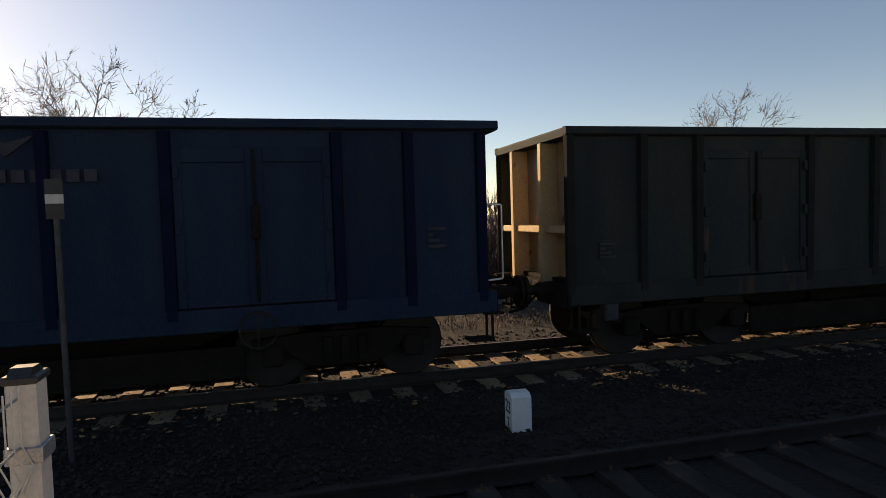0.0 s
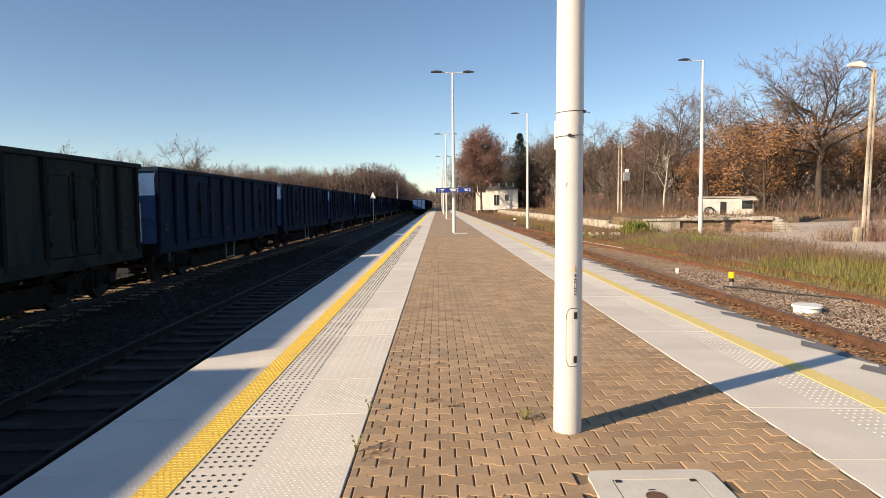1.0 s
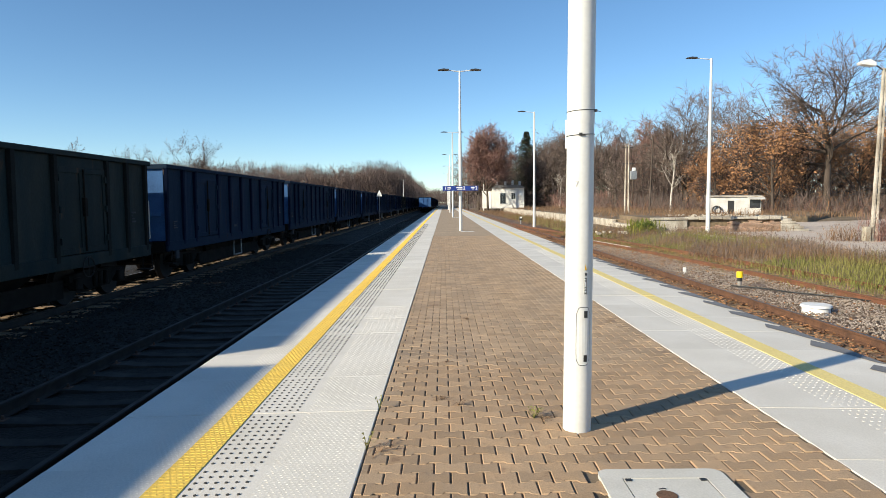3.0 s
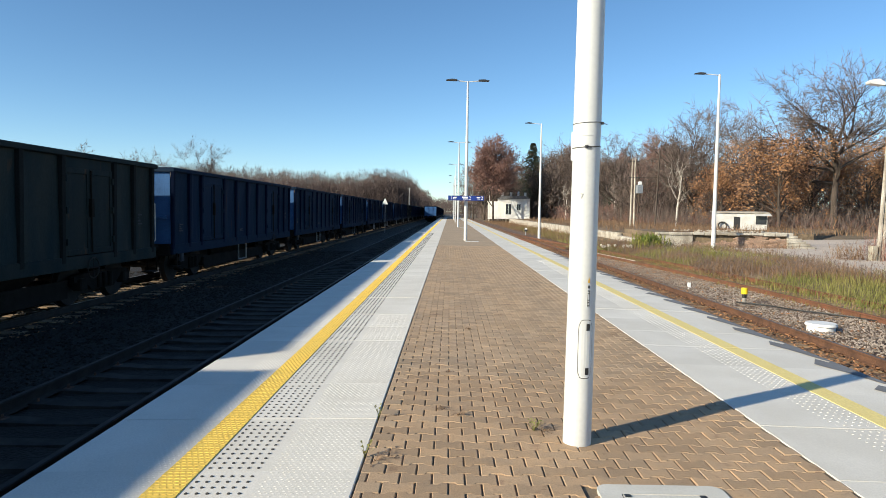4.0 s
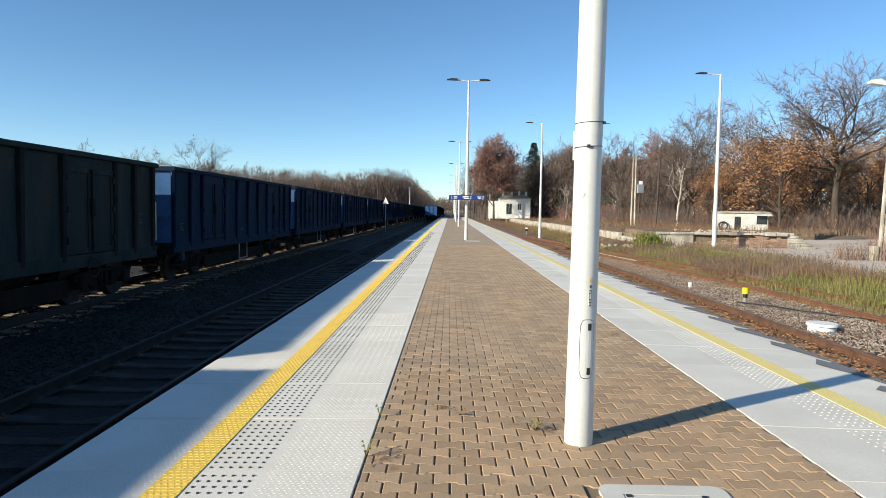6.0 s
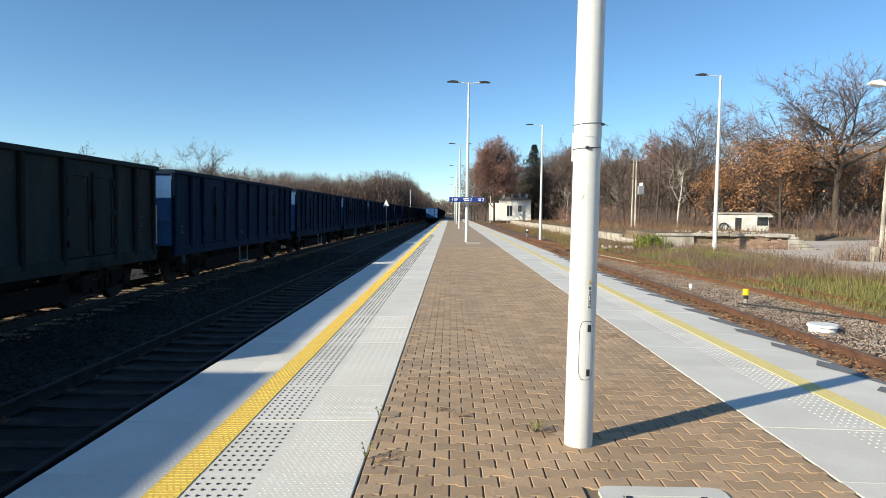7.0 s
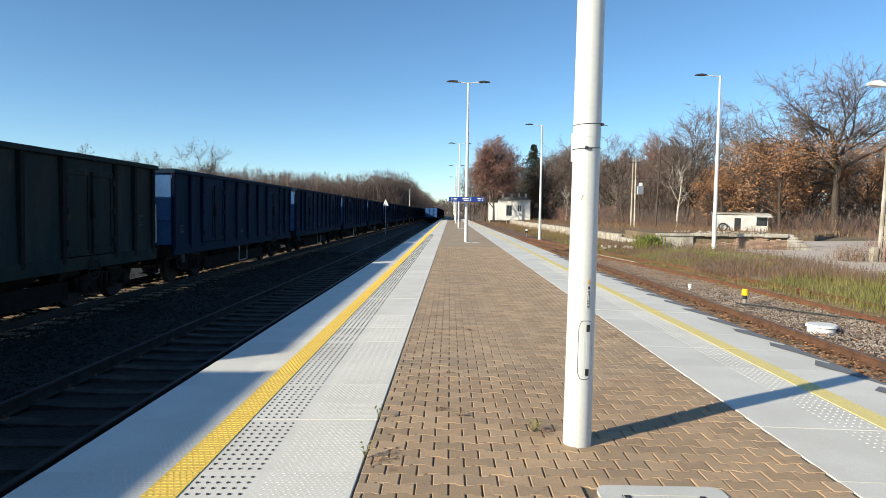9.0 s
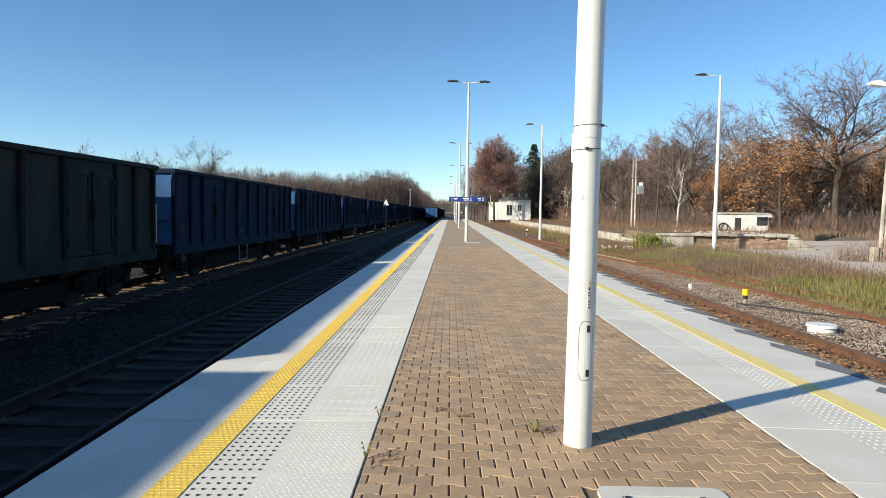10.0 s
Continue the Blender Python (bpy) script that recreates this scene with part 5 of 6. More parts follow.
def tree_mesh_lists(seed, height, spread, trunk_h, r0, limbs, twigs, droop=0.0, upright=0.45, fan=(5, 5, 4), twig_w=0.022, angles=(35, 75), crook=1.0, thick=0.55):
    """Bare tree: lists of vertices and faces for the wood and for the twigs, and the twig tips."""
    rnd = random.Random(seed)
    wv, wf, tv, tf, tips = [], [], [], [], []

    def ring(p, d, r, k):
        a = d.orthogonal().normalized()
        b = d.cross(a)
        i0 = len(wv)
        for i in range(k):
            t = 2 * math.pi * i / k
            wv.append(tuple(p + (a * math.cos(t) + b * math.sin(t)) * r))
        return i0

    def limb(p, d, length, r, k, segs, wander, end=0.35):
        pts = [(p.copy(), d.copy(), r)]
        prev = ring(p, d, r, k)
        for s in range(segs):
            d = (d + Vector((rnd.uniform(-1, 1), rnd.uniform(-1, 1), rnd.uniform(-0.6, 1.0) * upright * 2)) * wander * crook).normalized()
            p = p + d * (length / segs)
            rr = r * (1 - (1 - end) * (s + 1) / segs)
            cur = ring(p, d, rr, k)
            for i in range(k):
                wf.append((prev + i, prev + (i + 1) % k, cur + (i + 1) % k, cur + i))
            prev = cur
            pts.append((p.copy(), d.copy(), rr))
        return pts

    def twig(p, d, length, w):
        for s in range(2):
            d = (d + Vector((rnd.uniform(-1, 1), rnd.uniform(-1, 1), rnd.uniform(-0.5, 0.9) - droop)) * 0.30).normalized()
            q = p + d * length / 2
            side = d.cross(Vector((rnd.uniform(-1, 1), rnd.uniform(-1, 1), rnd.uniform(-1, 1)))).normalized() * w
            k = len(tv)
            e = 0.6 if s == 0 else 0.25
            tv.extend((tuple(p - side), tuple(p + side), tuple(q + side * e), tuple(q - side * e)))
            tf.append((k, k + 1, k + 2, k + 3))
            p, w = q, w * 0.6
        tips.append(p)

    def out(d, spread_):
        a = rnd.uniform(0, 2 * math.pi)
        o = d.orthogonal().normalized()
        o = Matrix.Rotation(a, 3, d) @ o
        return (d * math.cos(spread_) + o * math.sin(spread_)).normalized()

    trunk = limb(Vector((0, 0, -0.5)), Vector((0, 0, 1)), trunk_h + (height - trunk_h) * 0.55, r0, 7, 8, 0.05, 0.35)
    for i in range(limbs):
        t = 0.30 + 0.70 * (i + rnd.random()) / limbs
        z_at = trunk_h / (trunk_h + (height - trunk_h) * 0.55)
        t = z_at * 0.9 + (1 - z_at * 0.9) * (i + rnd.random() * 0.5) / limbs
        p, d, r = trunk[min(len(trunk) - 1, int(t * 8 + 0.5))]
        ang = radians(rnd.uniform(*angles)) * (1.15 - 0.6 * t)
        l1 = spread * rnd.uniform(0.75, 1.15) * (1.15 - 0.45 * t)
        a = limb(p, out(d, ang), l1, max(r * thick, 0.05), 5, 6, 0.20)
        for j in range(fan[0]):
            p2, d2, r2 = a[rnd.randint(2, 6)]
            b = limb(p2, out(d2, radians(rnd.uniform(25, 60))), l1 * rnd.uniform(0.35, 0.6), max(r2 * thick, 0.025), 4, 4, 0.24)
            for m in range(fan[1]):
                p3, d3, r3 = b[rnd.randint(1, 4)]
                c = limb(p3, out(d3, radians(rnd.uniform(20, 60))), l1 * rnd.uniform(0.16, 0.32), max(r3 * 0.5, 0.013), 3, 3, 0.26)
                for q in range(twigs):
                    p4, d4, r4 = c[rnd.randint(1, 3)]
                    twig(p4, out(d4, radians(rnd.uniform(10, 60))), l1 * rnd.uniform(0.10, 0.24), twig_w)
    return wv, wf, tv, tf, tips


def mesh(name, v, f, material, smooth=True):
    me = bpy.data.meshes.new(name)
    me.from_pydata(v, [], f)
    me.materials.append(material)
    if smooth:
        me.polygons.foreach_set("use_smooth", [True] * len(me.polygons))
    return me


def leaf_quads(tips, n, size, rnd, keep=lambda p: True, jitter=0.5):
    v, f = [], []
    pool = [p for p in tips if keep(p)]
    for i in range(n if pool else 0):
        c = rnd.choice(pool) + Vector((rnd.gauss(0, jitter), rnd.gauss(0, jitter), rnd.gauss(0, jitter * 0.7)))
        a = Vector((rnd.uniform(-1, 1), rnd.uniform(-1, 1), rnd.uniform(-1, 1))).normalized() * size * rnd.uniform(0.6, 1.3)
        b = a.orthogonal().normalized() * a.length * 0.6
        k = len(v)
        v += [tuple(c - a), tuple(c - b * 0.8), tuple(c + a), tuple(c + b)]
        f.append((k, k + 1, k + 2, k + 3))
    return v, f


def bare_tree(seed, label, height, spread, trunk_h, r0, limbs=10, twigs=3, bark=M_BARK, twig_mat=M_TWIG, leaves=None, group="bare autumn trees", **kw):
    t = thing("tree", label, "tree", group=group)
    wv, wf, tv, tf, tips = tree_mesh_lists(seed, height, spread, trunk_h, r0, limbs, twigs, **kw)
    share("trunk", mesh("trunk", wv, wf, bark), t, Matrix.Identity(4))
    c = share("crown", mesh("crown", tv, tf, twig_mat, False), t, Matrix.Identity(4))
    if leaves:
        n, size, m, keep = leaves
        v, f = leaf_quads(tips, n, size, random.Random(seed + 99), keep)
        share("leaves", mesh("leaves", v, f, m, False), t, Matrix.Identity(4))
    return t


def put(t, x, y, z=0.0, turn=0, size=1.0, label=""):
    t.matrix_basis = pose(x, y, z, 0, 0, turn) @ Matrix.Diagonal((size, size, size, 1))
    return t


def again(t, x, y, z=0.0, turn=0, size=1.0, label=""):
    c = copy_thing(t, pose(x, y, z, 0, 0, turn))
    c.matrix_basis = pose(x, y, z, 0, 0, turn) @ Matrix.Diagonal((size, size, size, 1))
    if label:
        c["label"] = label
    return c


oak = put(bare_tree(11, "tall spreading oak with bare crooked top and brown leaves below", 15.8, 8.6, 6.4, 0.45, 15, 7, leaves=(4200, 0.13, M_OAKLEAF, lambda p: p.z < 10.0), fan=(8, 7, 4), twig_w=0.024, angles=(55, 100), upright=0.26, crook=1.7, thick=0.66), 42.8, 70.5, 0.0, 40)
oak_low = put(bare_tree(12, "broad young oak still full of brown leaves", 10.5, 5.2, 2.0, 0.22, 12, 3, leaves=(4600, 0.15, M_OAKLEAF, lambda p: p.x + 0.6 * p.z < 7), fan=(5, 4, 4)), 37.5, 72, 0, 10)
ash = put(bare_tree(13, "large bare grey tree with a rounded crown", 13.2, 7.6, 3.6, 0.42, 16, 5, fan=(8, 7, 4), twig_w=0.026, angles=(50, 98), upright=0.3, crook=1.7, thick=0.62), 33.0, 86, 0.0, 0)
slim = put(bare_tree(14, "slender bare tree with upswept branches", 14.5, 4.3, 2.0, 0.18, 15, 4, upright=0.8, fan=(5, 5, 3), twig_w=0.030), 50, 92, 0, 0)
birch = put(bare_tree(15, "bare birch with a white trunk", 11.5, 3.2, 3.5, 0.16, 10, 3, bark=M_BIRCH, twig_mat=M_TWIG, fan=(4, 4, 3), droop=0.25), 29.4, 82, 0, 0)
lime = put(bare_tree(16, "dense rounded tree with reddish brown twigs", 20.5, 7.6, 4.2, 0.30, 30, 13, twig_mat=M_REDTWIG, upright=0.6, fan=(7, 7, 5), twig_w=0.045), 10.0, 145, 0.2, 0, 0.93)
field = put(bare_tree(17, "bare field tree beyond the wagons", 15.0, 6.2, 3.0, 0.30, 13, 4, fan=(6, 6, 4), twig_w=0.026, upright=0.85), -49.5, 40, -0.4, 0, 0.84)
# single trees behind the standing train
again(field, -47.0, -12.3, -0.4, 70, 0.90)
again(slim, -45.5, -6.6, -0.4, 120, 0.84, "slender bare tree beyond the wagons")
again(slim, -46.5, -16.2, -0.4, 10, 0.86, "slender bare tree beyond the wagons")
again(field, -46.9, 119, -0.4, 200, 0.98)
again(slim, -60, 101, -0.4, 33, 0.98, "slender bare tree beyond the wagons")
again(field, -59, 122, -0.4, 20, 0.88)
again(slim, -50.5, 151, -0.4, 70, 1.0, "slender bare tree beyond the wagons")
# woods to the right of the rails
for i, (x, y, s, src, lbl) in enumerate((
        (52, 78, 1.0, oak_low, ""), (46, 80, 0.95, oak_low, ""), (33, 77, 0.75, oak_low, ""), (58, 84, 1.05, oak_low, ""), (40, 84, 1.0, slim, ""), (56, 74, 1.02, slim, ""), (62, 80, 1.0, ash, ""), (66, 74, 0.9, oak_low, ""),
        (35, 92, 0.95, slim, ""), (28, 95, 0.95, slim, ""), (45, 97, 1.05, ash, ""), (53, 96, 1.0, slim, ""), (60, 95, 1.05, slim, ""), (70, 86, 1.0, ash, ""), (74, 78, 1.05, slim, ""), (38, 104, 1.0, slim, ""), (30, 108, 0.9, ash, ""),
        (24, 165, 1.05, ash, ""), (28, 152, 1.02, ash, ""), (32, 158, 1.2, slim, ""), (26, 146, 1.1, slim, ""), (35, 148, 1.2, slim, ""), (38, 140, 0.95, slim, ""), (42, 136, 0.85, ash, ""), (47, 128, 0.95, slim, ""), (52, 122, 1.0, slim, ""), (15, 172, 1.05, ash, ""), (6, 178, 1.1, slim, ""), (9, 165, 1.0, ash, ""), (20, 185, 1.15, slim, ""),
        (57, 112, 1.05, slim, ""), (65, 104, 1.1, ash, ""), (72, 98, 1.1, slim, ""), (78, 90, 1.1, slim, ""), (84, 84, 1.0, ash, ""), (80, 74, 1.0, oak_low, ""), (90, 78, 1.1, slim, ""), (49, 86, 1.0, slim, ""), (44, 90, 1.1, slim, ""), (64, 88, 1.1, slim, ""), (70, 70, 1.0, slim, ""), (76, 66, 0.95, oak_low, ""), (26, 100, 0.6, slim, ""), (22, 112, 0.6, slim, ""), (34, 128, 0.9, birch, ""), (25, 133, 0.8, birch, ""), (40, 120, 0.75, lime, ""))):
    again(src, x + random.uniform(-1, 1), y, 0.0, random.uniform(0, 360), s * random.uniform(0.93, 1.06), lbl)


def spruce(seed, h, label):
    rnd = random.Random(seed)
    t = thing("tree", label, "tree", group="spruces by the station house")
    bm = B()
    cyl(bm, (0, 0, -0.5), (0, 0, h * 0.97), 0.22, 0.03, 8)
    part("trunk", bm, M_BARK, t)
    v, f = [], []
    for i in range(650):
        z = h * (0.10 + 0.9 * (i / 650) ** 0.9)
        r = (h - z) / h * 8.0 * rnd.uniform(0.55, 1.1) + 0.3
        a = rnd.uniform(0, 6.283)
        d = Vector((math.cos(a), math.sin(a), 0))
        s = Vector((-d.y, d.x, 0))
        for q in range(7):
            u = (q + 0.5) / 7
            c = Vector((0, 0, z)) + d * r * u + Vector((0, 0, -0.30 * r * u * u))
            for e in (-1, 1):
                k = len(v)
                ln = 0.55 * (1.1 - 0.6 * u) * rnd.uniform(0.6, 1.2)
                v += [tuple(c), tuple(c + d * 0.28), tuple(c + d * 0.35 + s * e * ln + Vector((0, 0, -0.25 * ln - rnd.uniform(0, 0.2))))]
                f.append((k, k + 1, k + 2))
    share("needles", mesh("needles", v, f, M_SPRUCE, False), t, Matrix.Identity(4))
    return t


sp = put(spruce(3, 18.8, "tall dark green spruce behind the station house"), 20.6, 158, 0.2)
again(sp, 35.5, 137, 0.0, 30, 0.62)


def scrub(name, seed, n, place, height, material, label, w=0.016, branch=4, kind="stuff", lean=0.18):
    """Dense upright stems with side shoots over an area."""
    rnd = random.Random(seed)
    v, f = [], []
    for i in range(n):
        x, y, z = place(rnd)
        h = height * rnd.uniform(0.45, 1.15)
        d = Vector((rnd.gauss(0, lean), rnd.gauss(0, lean), 1)).normalized()
        p = Vector((x, y, z - 0.1))
        a = rnd.uniform(0, 3.14)
        s = Vector((math.cos(a), math.sin(a), 0)) * w * rnd.uniform(0.7, 1.4)
        k = len(v)
        q = p + d * h
        v += [tuple(p - s), tuple(p + s), tuple(q)]
        f.append((k, k + 1, k + 2))
        for j in range(branch):
            b = p + d * h * rnd.uniform(0.25, 0.95)
            e = (d + Vector((rnd.uniform(-1, 1), rnd.uniform(-1, 1), rnd.uniform(-0.1, 0.6)))).normalized()
            t = Vector((-e.y, e.x, rnd.uniform(-0.3, 0.3))).normalized() * w * 0.8
            q = b + e * h * rnd.uniform(0.12, 0.36)
            k = len(v)
            v += [tuple(b - t), tuple(b + t), tuple(q)]
            f.append((k, k + 1, k + 2))
    ob = raw(name, v, f, material)
    return tagged(ob, label, "shrubs", kind=kind)


def in_wood(rnd):
    while True:
        x, y = rnd.uniform(17, 95), rnd.uniform(62, 160)
        if x > 24 + max(0, (104 - y)) * 0.10 and x < 30 + y * 0.75 and not (22 < x < 37 and y < 70.5) and x > y * 0.12 + 3:
            if y > 66 + (0 if x > 34 else 10):
                return x, y, max(0.0, ground_z(x, y))


scrub("undergrowth", 21, 12000, in_wood, 3.0, M_TWIG, "brown leafless undergrowth at the edge of the wood", 0.02, 12, lean=0.55)
scrub("red_undergrowth", 22, 5000, in_wood, 2.0, M_REDTWIG, "reddish leafless brushwood at the edge of the wood", 0.02, 12, lean=0.55)


scrub("brown_leaved_scrub", 23, 420, in_wood, 2.6, M_OAKLEAF, "low scrub with withered brown leaves", 0.03, 14, lean=0.6)
# tall dead weeds on the old platform, green shrub at its edge
scrub("dead_weeds", 24, 5200, lambda r: (r.uniform(13.7, 36), r.uniform(51, 128), 0.18), 0.7, M_DRYGRASS, "dead brown weeds on the disused platform", 0.02, 4)
scrub("dead_weeds", 25, 700, lambda r: (r.uniform(14.6, 20.5), r.uniform(40, 49), 0.45), 0.45, M_DRYGRASS, "dead weeds on the loading ramp", 0.012, 4)
scrub("ramp_weeds", 26, 260, lambda r: (r.uniform(10.5, 21), r.uniform(37.3, 38.9), -0.45), 0.6, M_DRYGRASS, "grey dead stalks at the foot of the ramp", 0.012, 5)
scrub("green_shrub", 27, 240, lambda r: (r.gauss(12.2, 0.42), r.gauss(38.5, 0.6), -0.5), 0.95, M_GREEN, "small yellow-green shrub beside the ramp", 0.045, 9)
scrub("lamp_brush", 28, 260, lambda r: (r.gauss(20.3, 0.55), r.gauss(28.9, 0.5), -0.42), 1.5, M_REDTWIG, "dry brush round the old lamp post", 0.01, 6)
scrub("lamp_brush", 29, 160, lambda r: (r.gauss(18.7, 0.5), r.gauss(29.1, 0.4), -0.42), 0.9, M_DRYGRASS, "dry brush round the old lamp post", 0.01, 6)
scrub("far_side_weeds", 30, 7000, lambda r: (r.uniform(-21, -16.2), r.uniform(-16, 30), -0.6), 0.9, M_TWIG, "dry weeds behind the freight track", 0.012, 4)
scrub("far_side_weeds", 34, 420, lambda r: (r.gauss(-12.6, 0.5), r.uniform(0.5, 6.5), -0.78), 0.42, M_TWIG, "dry weeds behind the freight track", 0.012, 6, lean=0.5)
scrub("far_side_brush", 33, 420, lambda r: (r.gauss(-17.5, 0.7), r.uniform(2.6, 7.0), -0.8), 2.9, M_TWIG, "brown brushwood behind the freight wagons", 0.03, 9)
scrub("far_side_weeds", 31, 90, lambda r: (r.gauss(-12.6, 0.2), r.gauss(-3.4, 0.25), -0.8), 0.6, M_GREEN, "green weed behind the freight track", 0.02, 7)


def blades(name, seed, n, place, height, material, label, w=0.006):
    """Bent grass blades of two faces each."""
    rnd = random.Random(seed)
    v, f = [], []
    for i in range(n):
        x, y, z = place(rnd)
        h = height * rnd.uniform(0.4, 1.2)
        a = rnd.uniform(0, 6.283)
        s = Vector((math.cos(a), math.sin(a), 0)) * w
        l = Vector((rnd.gauss(0, 0.25), rnd.gauss(0, 0.25), 0)) * h
        p = Vector((x, y, z - 0.03))
        m = p + l * 0.3 + Vector((0, 0, h * 0.6))
        t = p + l + Vector((0, 0, h))
        k = len(v)
        v += [tuple(p - s), tuple(p + s), tuple(m + s * 0.7), tuple(m - s * 0.7), tuple(t)]
        f += [(k, k + 1, k + 2, k + 3), (k + 3, k + 2, k + 4)]
    return tagged(raw(name, v, f, material), label, "grass", kind="stuff")


def verge(rnd):
    """The grown-over strip between the siding and the yard."""
    while True:
        y = 8.5 + 36 * rnd.random() ** 1.3
        x0 = side_track_x(y) + 0.4
        x = x0 + rnd.uniform(0, 14.6 - x0 + 0.06 * (y - 8))
        if noise.noise((x * 0.5, y * 0.35, 7)) > -0.30 + rnd.uniform(-0.2, 0.2):
            return x, y, ground_z(x, y) + 0.0


def green_part(rnd):
    while True:
        x, y, z = verge(rnd)
        if 2 * noise.noise((x * 0.4, y * 0.25, 2)) + 0.15 > rnd.uniform(-0.2, 0.4):
            return x, y, z


def brown_part(rnd):
    while True:
        x, y, z = verge(rnd)
        if 2 * noise.noise((x * 0.4, y * 0.25, 2)) < rnd.uniform(-0.3, 0.3):
            return x, y, z


blades("far_side_grass", 32, 5000, lambda r: (r.gauss(-16.6, 0.5), r.uniform(-9, 0.6), -0.7), 0.55, M_DRYGRASS, "tall dry grass behind the freight track", 0.012)
blades("verge_grass", 41, 21000, green_part, 0.33, M_GRASS, "long yellowing green grass beside the siding", 0.007)
blades("verge_dry_grass", 42, 15000, brown_part, 0.34, M_DRYGRASS, "dry straw-coloured grass beside the siding", 0.006)
scrub("verge_weeds", 46, 3300, brown_part, 0.5, M_DRYGRASS, "straw-coloured dead weeds in the verge", 0.009, 5)
scrub("verge_weeds", 43, 3800, brown_part, 0.62, M_TWIG, "dead brown weeds with seed heads in the verge", 0.009, 5)
blades("siding_grass", 44, 5000, lambda r: (lambda y: (side_track_x(y) + r.uniform(-1.0, 1.0), y, BED - 0.02))(r.uniform(7, 44)), 0.26, M_GRASS, "grass tufts between the rails of the siding", 0.006)
scrub("siding_weeds", 45, 900, lambda r: (lambda y: (side_track_x(y) + r.uniform(-1.2, 1.2), y, BED - 0.02))(r.uniform(8, 50)), 0.4, M_DRYGRASS, "dead weeds between the rails of the siding", 0.008, 4)

# ---- ballast stones and leaves ----


def stones(name, seed, n, place, size, material, label):
    rnd = random.Random(seed)
    v, f = [], []
    octa = [Vector(p) for p in ((1, 0, 0), (0, 1, 0), (-1, 0, 0), (0, -1, 0), (0, 0, 1), (0, 0, -1))]
    faces = [(0, 1, 4), (1, 2, 4), (2, 3, 4), (3, 0, 4), (1, 0, 5), (2, 1, 5), (3, 2, 5), (0, 3, 5)]
    for i in range(n):
        x, y, z = place(rnd)
        s = size * rnd.uniform(0.5, 1.3)
        m = Euler((rnd.uniform(0, 6), rnd.uniform(0, 6), rnd.uniform(0, 6))).to_matrix()
        k = len(v)
        for p in octa:
            q = m @ (p * s * rnd.uniform(0.7, 1.15))
            v.append((x + q.x, y + q.y, z + q.z * 0.75))
        f += [tuple(k + a for a in t) for t in faces]
    return tagged(raw(name, v, f, material), label, "ballast", kind="stuff")


def clear_of(x, centre):
    return abs(abs(x - centre) - 0.7535) > 0.1


def right_bed(rnd):
    while True:
        y = 6 + 40 * rnd.random() ** 1.6
        x = rnd.uniform(6.75, min(9.6, side_track_x(y) - 0.2))
        if x > 6.76:
            return x, y, BED + 0.012 + 0.05 * smooth_step(6.8, 7.6, x)


stones("ballast_stones", 51, 26000, right_bed, 0.023, M_STONE, "loose grey crushed stones between the tracks")
stones("ballast_stones", 52, 3500, lambda r: (r.uniform(4.6, 6.4), 5 + 30 * r.random() ** 1.4, BED + 0.0), 0.028, M_STONE, "loose stones between the platform rails")
stones("dark_ballast_stones", 53, 14000, lambda r: (r.uniform(-8.1, -5.1), -4 + 40 * r.random() ** 1.7, BED + 0.012), 0.034, M_STONESHADE, "dirty crushed stones between the tracks, darkened for shade")
stones("dark_ballast_stones", 54, 6000, lambda r: (r.uniform(-11.6, -7.6), -6 + 34 * r.random() ** 1.4, BED + 0.012), 0.036, M_STONESHADE, "crushed stones under the wagons, darkened for shade")


def leaf_litter(name, seed, n, place, label, size=0.035):
    rnd = random.Random(seed)
    v, f = [], []
    for i in range(n):
        x, y, z = place(rnd)
        a = rnd.uniform(0, 6.283)
        s = size * rnd.uniform(0.6, 1.3)
        c, d = math.cos(a) * s, math.sin(a) * s
        k = len(v)
        t = [rnd.uniform(-0.012, 0.02) for _ in range(4)]
        v += [(x - c, y - d, z + t[0]), (x + d * 0.6, y - c * 0.6, z + t[1]), (x + c, y + d, z + t[2]), (x - d * 0.6, y + c * 0.6, z + t[3])]
        f += [(k, k + 1, k + 2), (k, k + 2, k + 3)]
    return tagged(raw(name, v, f, M_LEAF), label, "leaves", kind="stuff")


leaf_litter("leaf_litter", 61, 9000, lambda r: (r.choice((r.gauss(6.35, 0.22), r.uniform(4.5, 6.6), r.gauss(6.95, 0.15))), 5 + 45 * r.random() ** 1.5, BED + 0.06), "brown fallen leaves along the rusty rail")
leaf_litter("leaf_litter", 62, 1500, lambda r: (r.uniform(7, 10.5), r.uniform(8, 40), BED + 0.08), "brown fallen leaves on the ballast")
leaf_litter("track_litter", 63, 500, lambda r: (r.uniform(-8.3, -7.4), r.uniform(-4, 40), BED + 0.05), "pale leaves and litter beside the freight track", 0.045)

# ---- far woods on the horizon ----


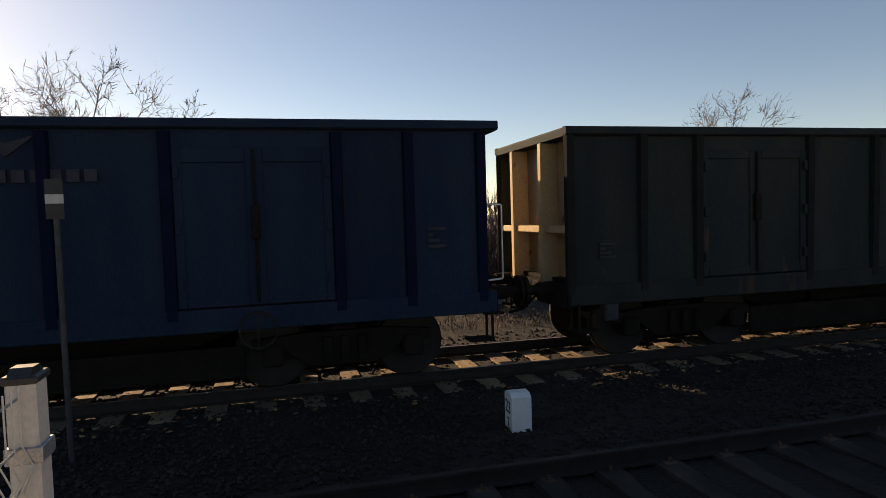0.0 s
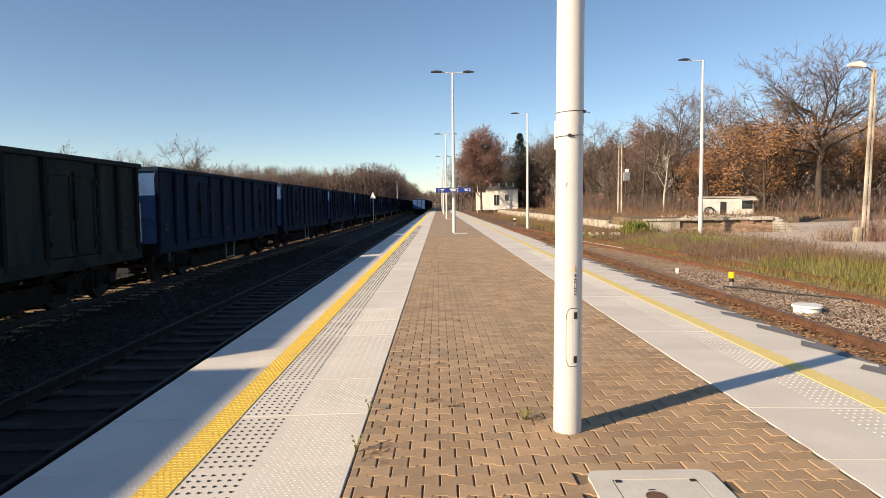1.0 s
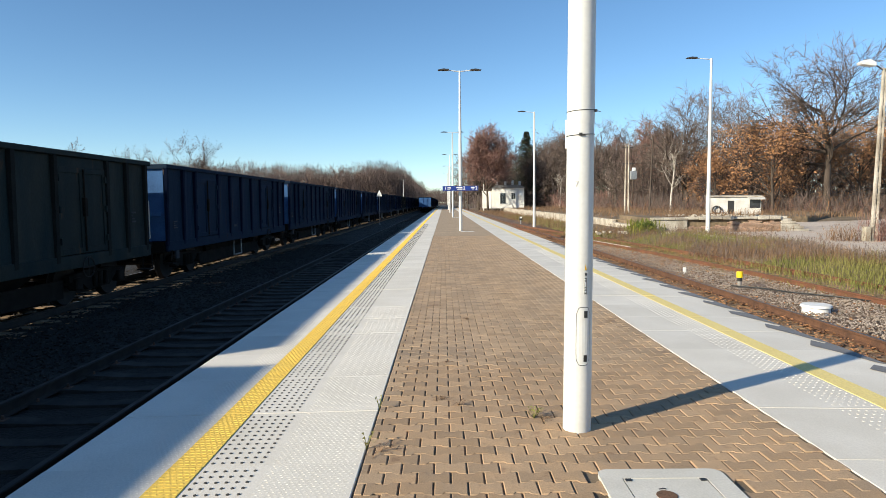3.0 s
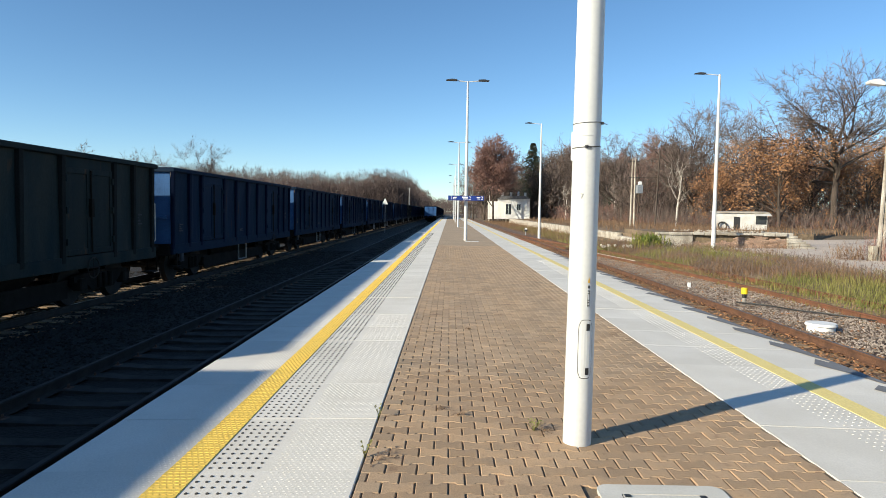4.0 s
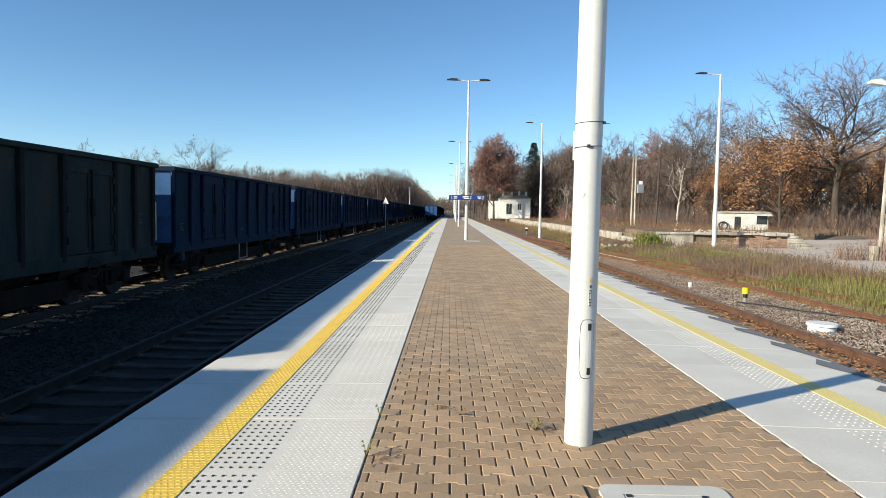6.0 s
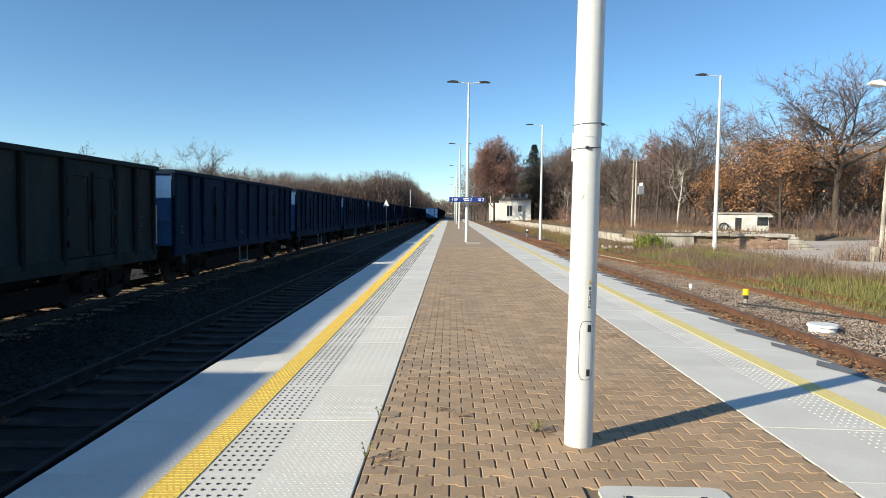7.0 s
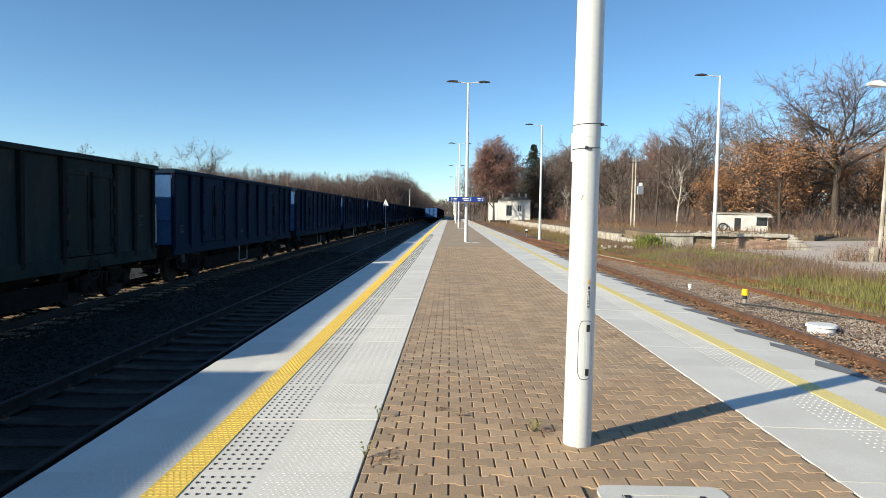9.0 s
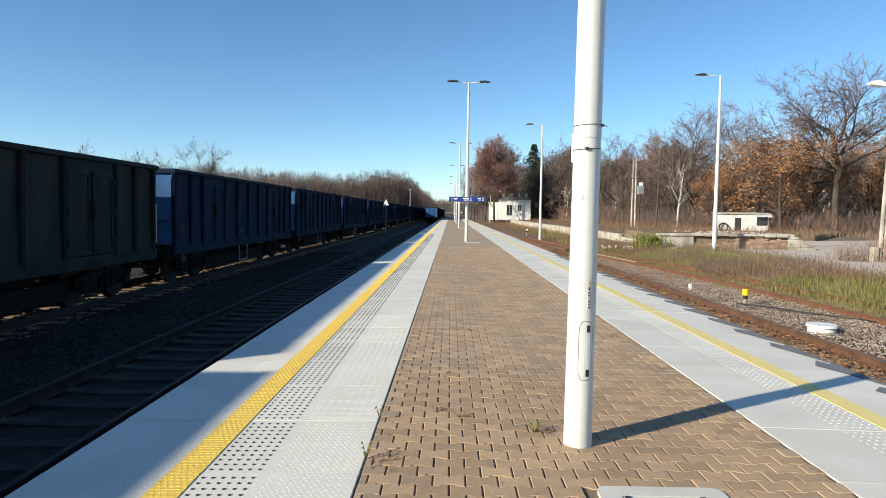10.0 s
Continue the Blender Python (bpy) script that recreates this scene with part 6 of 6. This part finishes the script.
def woods(name, seed, n, place, height, label):
    rnd = random.Random(seed)
    v, f = [], []
    for i in range(n):
        x, y = place(rnd)
        h = height * rnd.uniform(0.7, 1.12)
        k = len(v)
        w = 0.14
        v += [(x - w, y, -0.9), (x + w, y, -0.9), (x + 0.05, y, h * 0.85)]
        f.append((k, k + 1, k + 2))
        cr = rnd.uniform(2.2, 3.8)
        for j in range(190):
            u = rnd.random()
            zc = h * (0.12 + 0.86 * u)
            rr = cr * (0.55 + 0.6 * math.sin(math.pi * min(1, 0.15 + u * 0.85)))
            a = rnd.uniform(0, 6.283)
            q = rr * math.sqrt(rnd.random())
            c = Vector((x + math.cos(a) * q, y + math.sin(a) * q, zc))
            d = Vector((math.cos(a) * rnd.uniform(0, 0.8), math.sin(a) * rnd.uniform(0, 0.8), rnd.uniform(0.3, 1))).normalized() * rnd.uniform(0.8, 1.9)
            s = Vector((rnd.uniform(-1, 1), rnd.uniform(-1, 1), 0)).normalized() * rnd.uniform(0.04, 0.10)
            k = len(v)
            v += [tuple(c - s), tuple(c + s), tuple(c + d)]
            f.append((k, k + 1, k + 2))
    return tagged(raw(name, v, f, M_FOREST), label, "woods", kind="stuff")


def left_woods(rnd):
    if rnd.random() < 0.62:
        t = rnd.random()
        return -118 + 101 * t + rnd.gauss(0, 6) - rnd.random() * 25, 172 + 70 * t ** 1.2 + rnd.random() * 45
    y = 235 + 500 * rnd.random() ** 1.5
    return -15 - rnd.random() ** 1.5 * 45 - 3, y


woods("far_woods", 71, 1100, left_woods, 14.5, "distant brown leafless woods behind the freight train")
woods("far_woods", 77, 460, lambda r: (-17 - 16 * r.random(), 238 + 330 * r.random() ** 1.2), 16.0, "distant leafless woods along the line")
woods("far_woods", 72, 420, lambda r: (-60 - 220 * r.random(), 215 + 60 * r.random()), 14.0, "distant brown leafless woods on the horizon")
woods("far_woods", 73, 260, lambda r: (r.uniform(60, 190), r.uniform(95, 190)), 13.0, "leafless woods deep behind the yard")
woods("far_woods", 74, 330, lambda r: (11 + 60 * r.random() ** 1.3, 178 + 120 * r.random() ** 1.5), 13.5, "leafless woods beyond the station house")
woods("far_woods", 75, 120, lambda r: (r.uniform(36, 75), r.uniform(104, 150)), 12.0, "leafless woods behind the shed")

scrub("station_brush", 81, 2600, lambda r: (r.uniform(9, 46), r.uniform(153, 182), 0.2), 3.4, M_TWIG, "brown brushwood behind the station house", 0.05, 9, lean=0.4)
scrub("station_brush", 82, 1800, lambda r: (r.uniform(24, 46), r.uniform(118, 150), 0.2), 3.4, M_REDTWIG, "reddish brushwood beside the station house", 0.045, 9, lean=0.4)
for x, y, s in ((23, 156, 1.1), (30, 162, 1.1), (36, 158, 1.1), (41, 150, 1.0), (45, 142, 1.0), (14, 165, 1.0), (5.5, 172, 1.0)):
    again(lime if x in (30, 41) else slim, x, y, 0.1, x * 31, s * (0.8 if x in (30, 41) else 1.15))

stones("rubble", 55, 160, lambda r: (r.gauss(13.2, 1.8), r.gauss(39.6, 0.9), -0.36), 0.16, M_OLDCONC, "broken pale concrete rubble beside the ramp")
stones("rubble", 56, 90, lambda r: (r.uniform(15, 20.5), r.uniform(39.4, 44), 0.58), 0.10, M_OLDCONC, "broken concrete lying on the ramp")
stones("yard_crumbs", 57, 350, lambda r: (r.uniform(15, 30), r.uniform(14, 38), YARD + 0.03), 0.04, M_OLDCONC, "small stones scattered on the yard")
blades("yard_grass", 58, 2500, lambda r: (lambda k: (15 + 3.1 * k + r.gauss(0, 0.12) + 0.5 * r.random(), r.uniform(13, 38), YARD + 0.02))(r.randint(0, 4)), 0.14, M_DRYGRASS, "dry grass in the yard's joints", 0.006)

for x, y, s in ((28.5, 152, 1.18), (33, 150, 1.1), (25.5, 158, 1.15)):
    again(ash, x, y, 0.1, x * 17, s)
woods("far_woods", 76, 560, lambda r: (r.uniform(-70, 60), r.uniform(620, 800)), 15.0, "woods far along the line")
scrub("trackside_weeds", 83, 5200, lambda r: (lambda y: (r.uniform(8.3 + 1.6 * smooth_step(60, 40, y), 13.2 + 0.01 * (y - 41)), y, -0.8))(40 + 115 * r.random() ** 1.5), 0.65, M_DRYGRASS, "dead brown weeds beside the old platform edge", 0.016, 5)
blades("trackside_grass", 84, 6000, lambda r: (lambda y: (r.uniform(9.0, 13.0), y, -0.8))(38 + 60 * r.random() ** 1.6), 0.45, M_GRASS, "grass beside the old platform edge", 0.012)
leaf_litter("leaf_litter", 64, 7000, lambda r: (lambda y: (r.uniform(6.7, max(7.2, side_track_x(y) + 1.2)), y, BED + 0.07))(22 + 48 * r.random()), "rust-brown fallen leaves round the switch", 0.05)
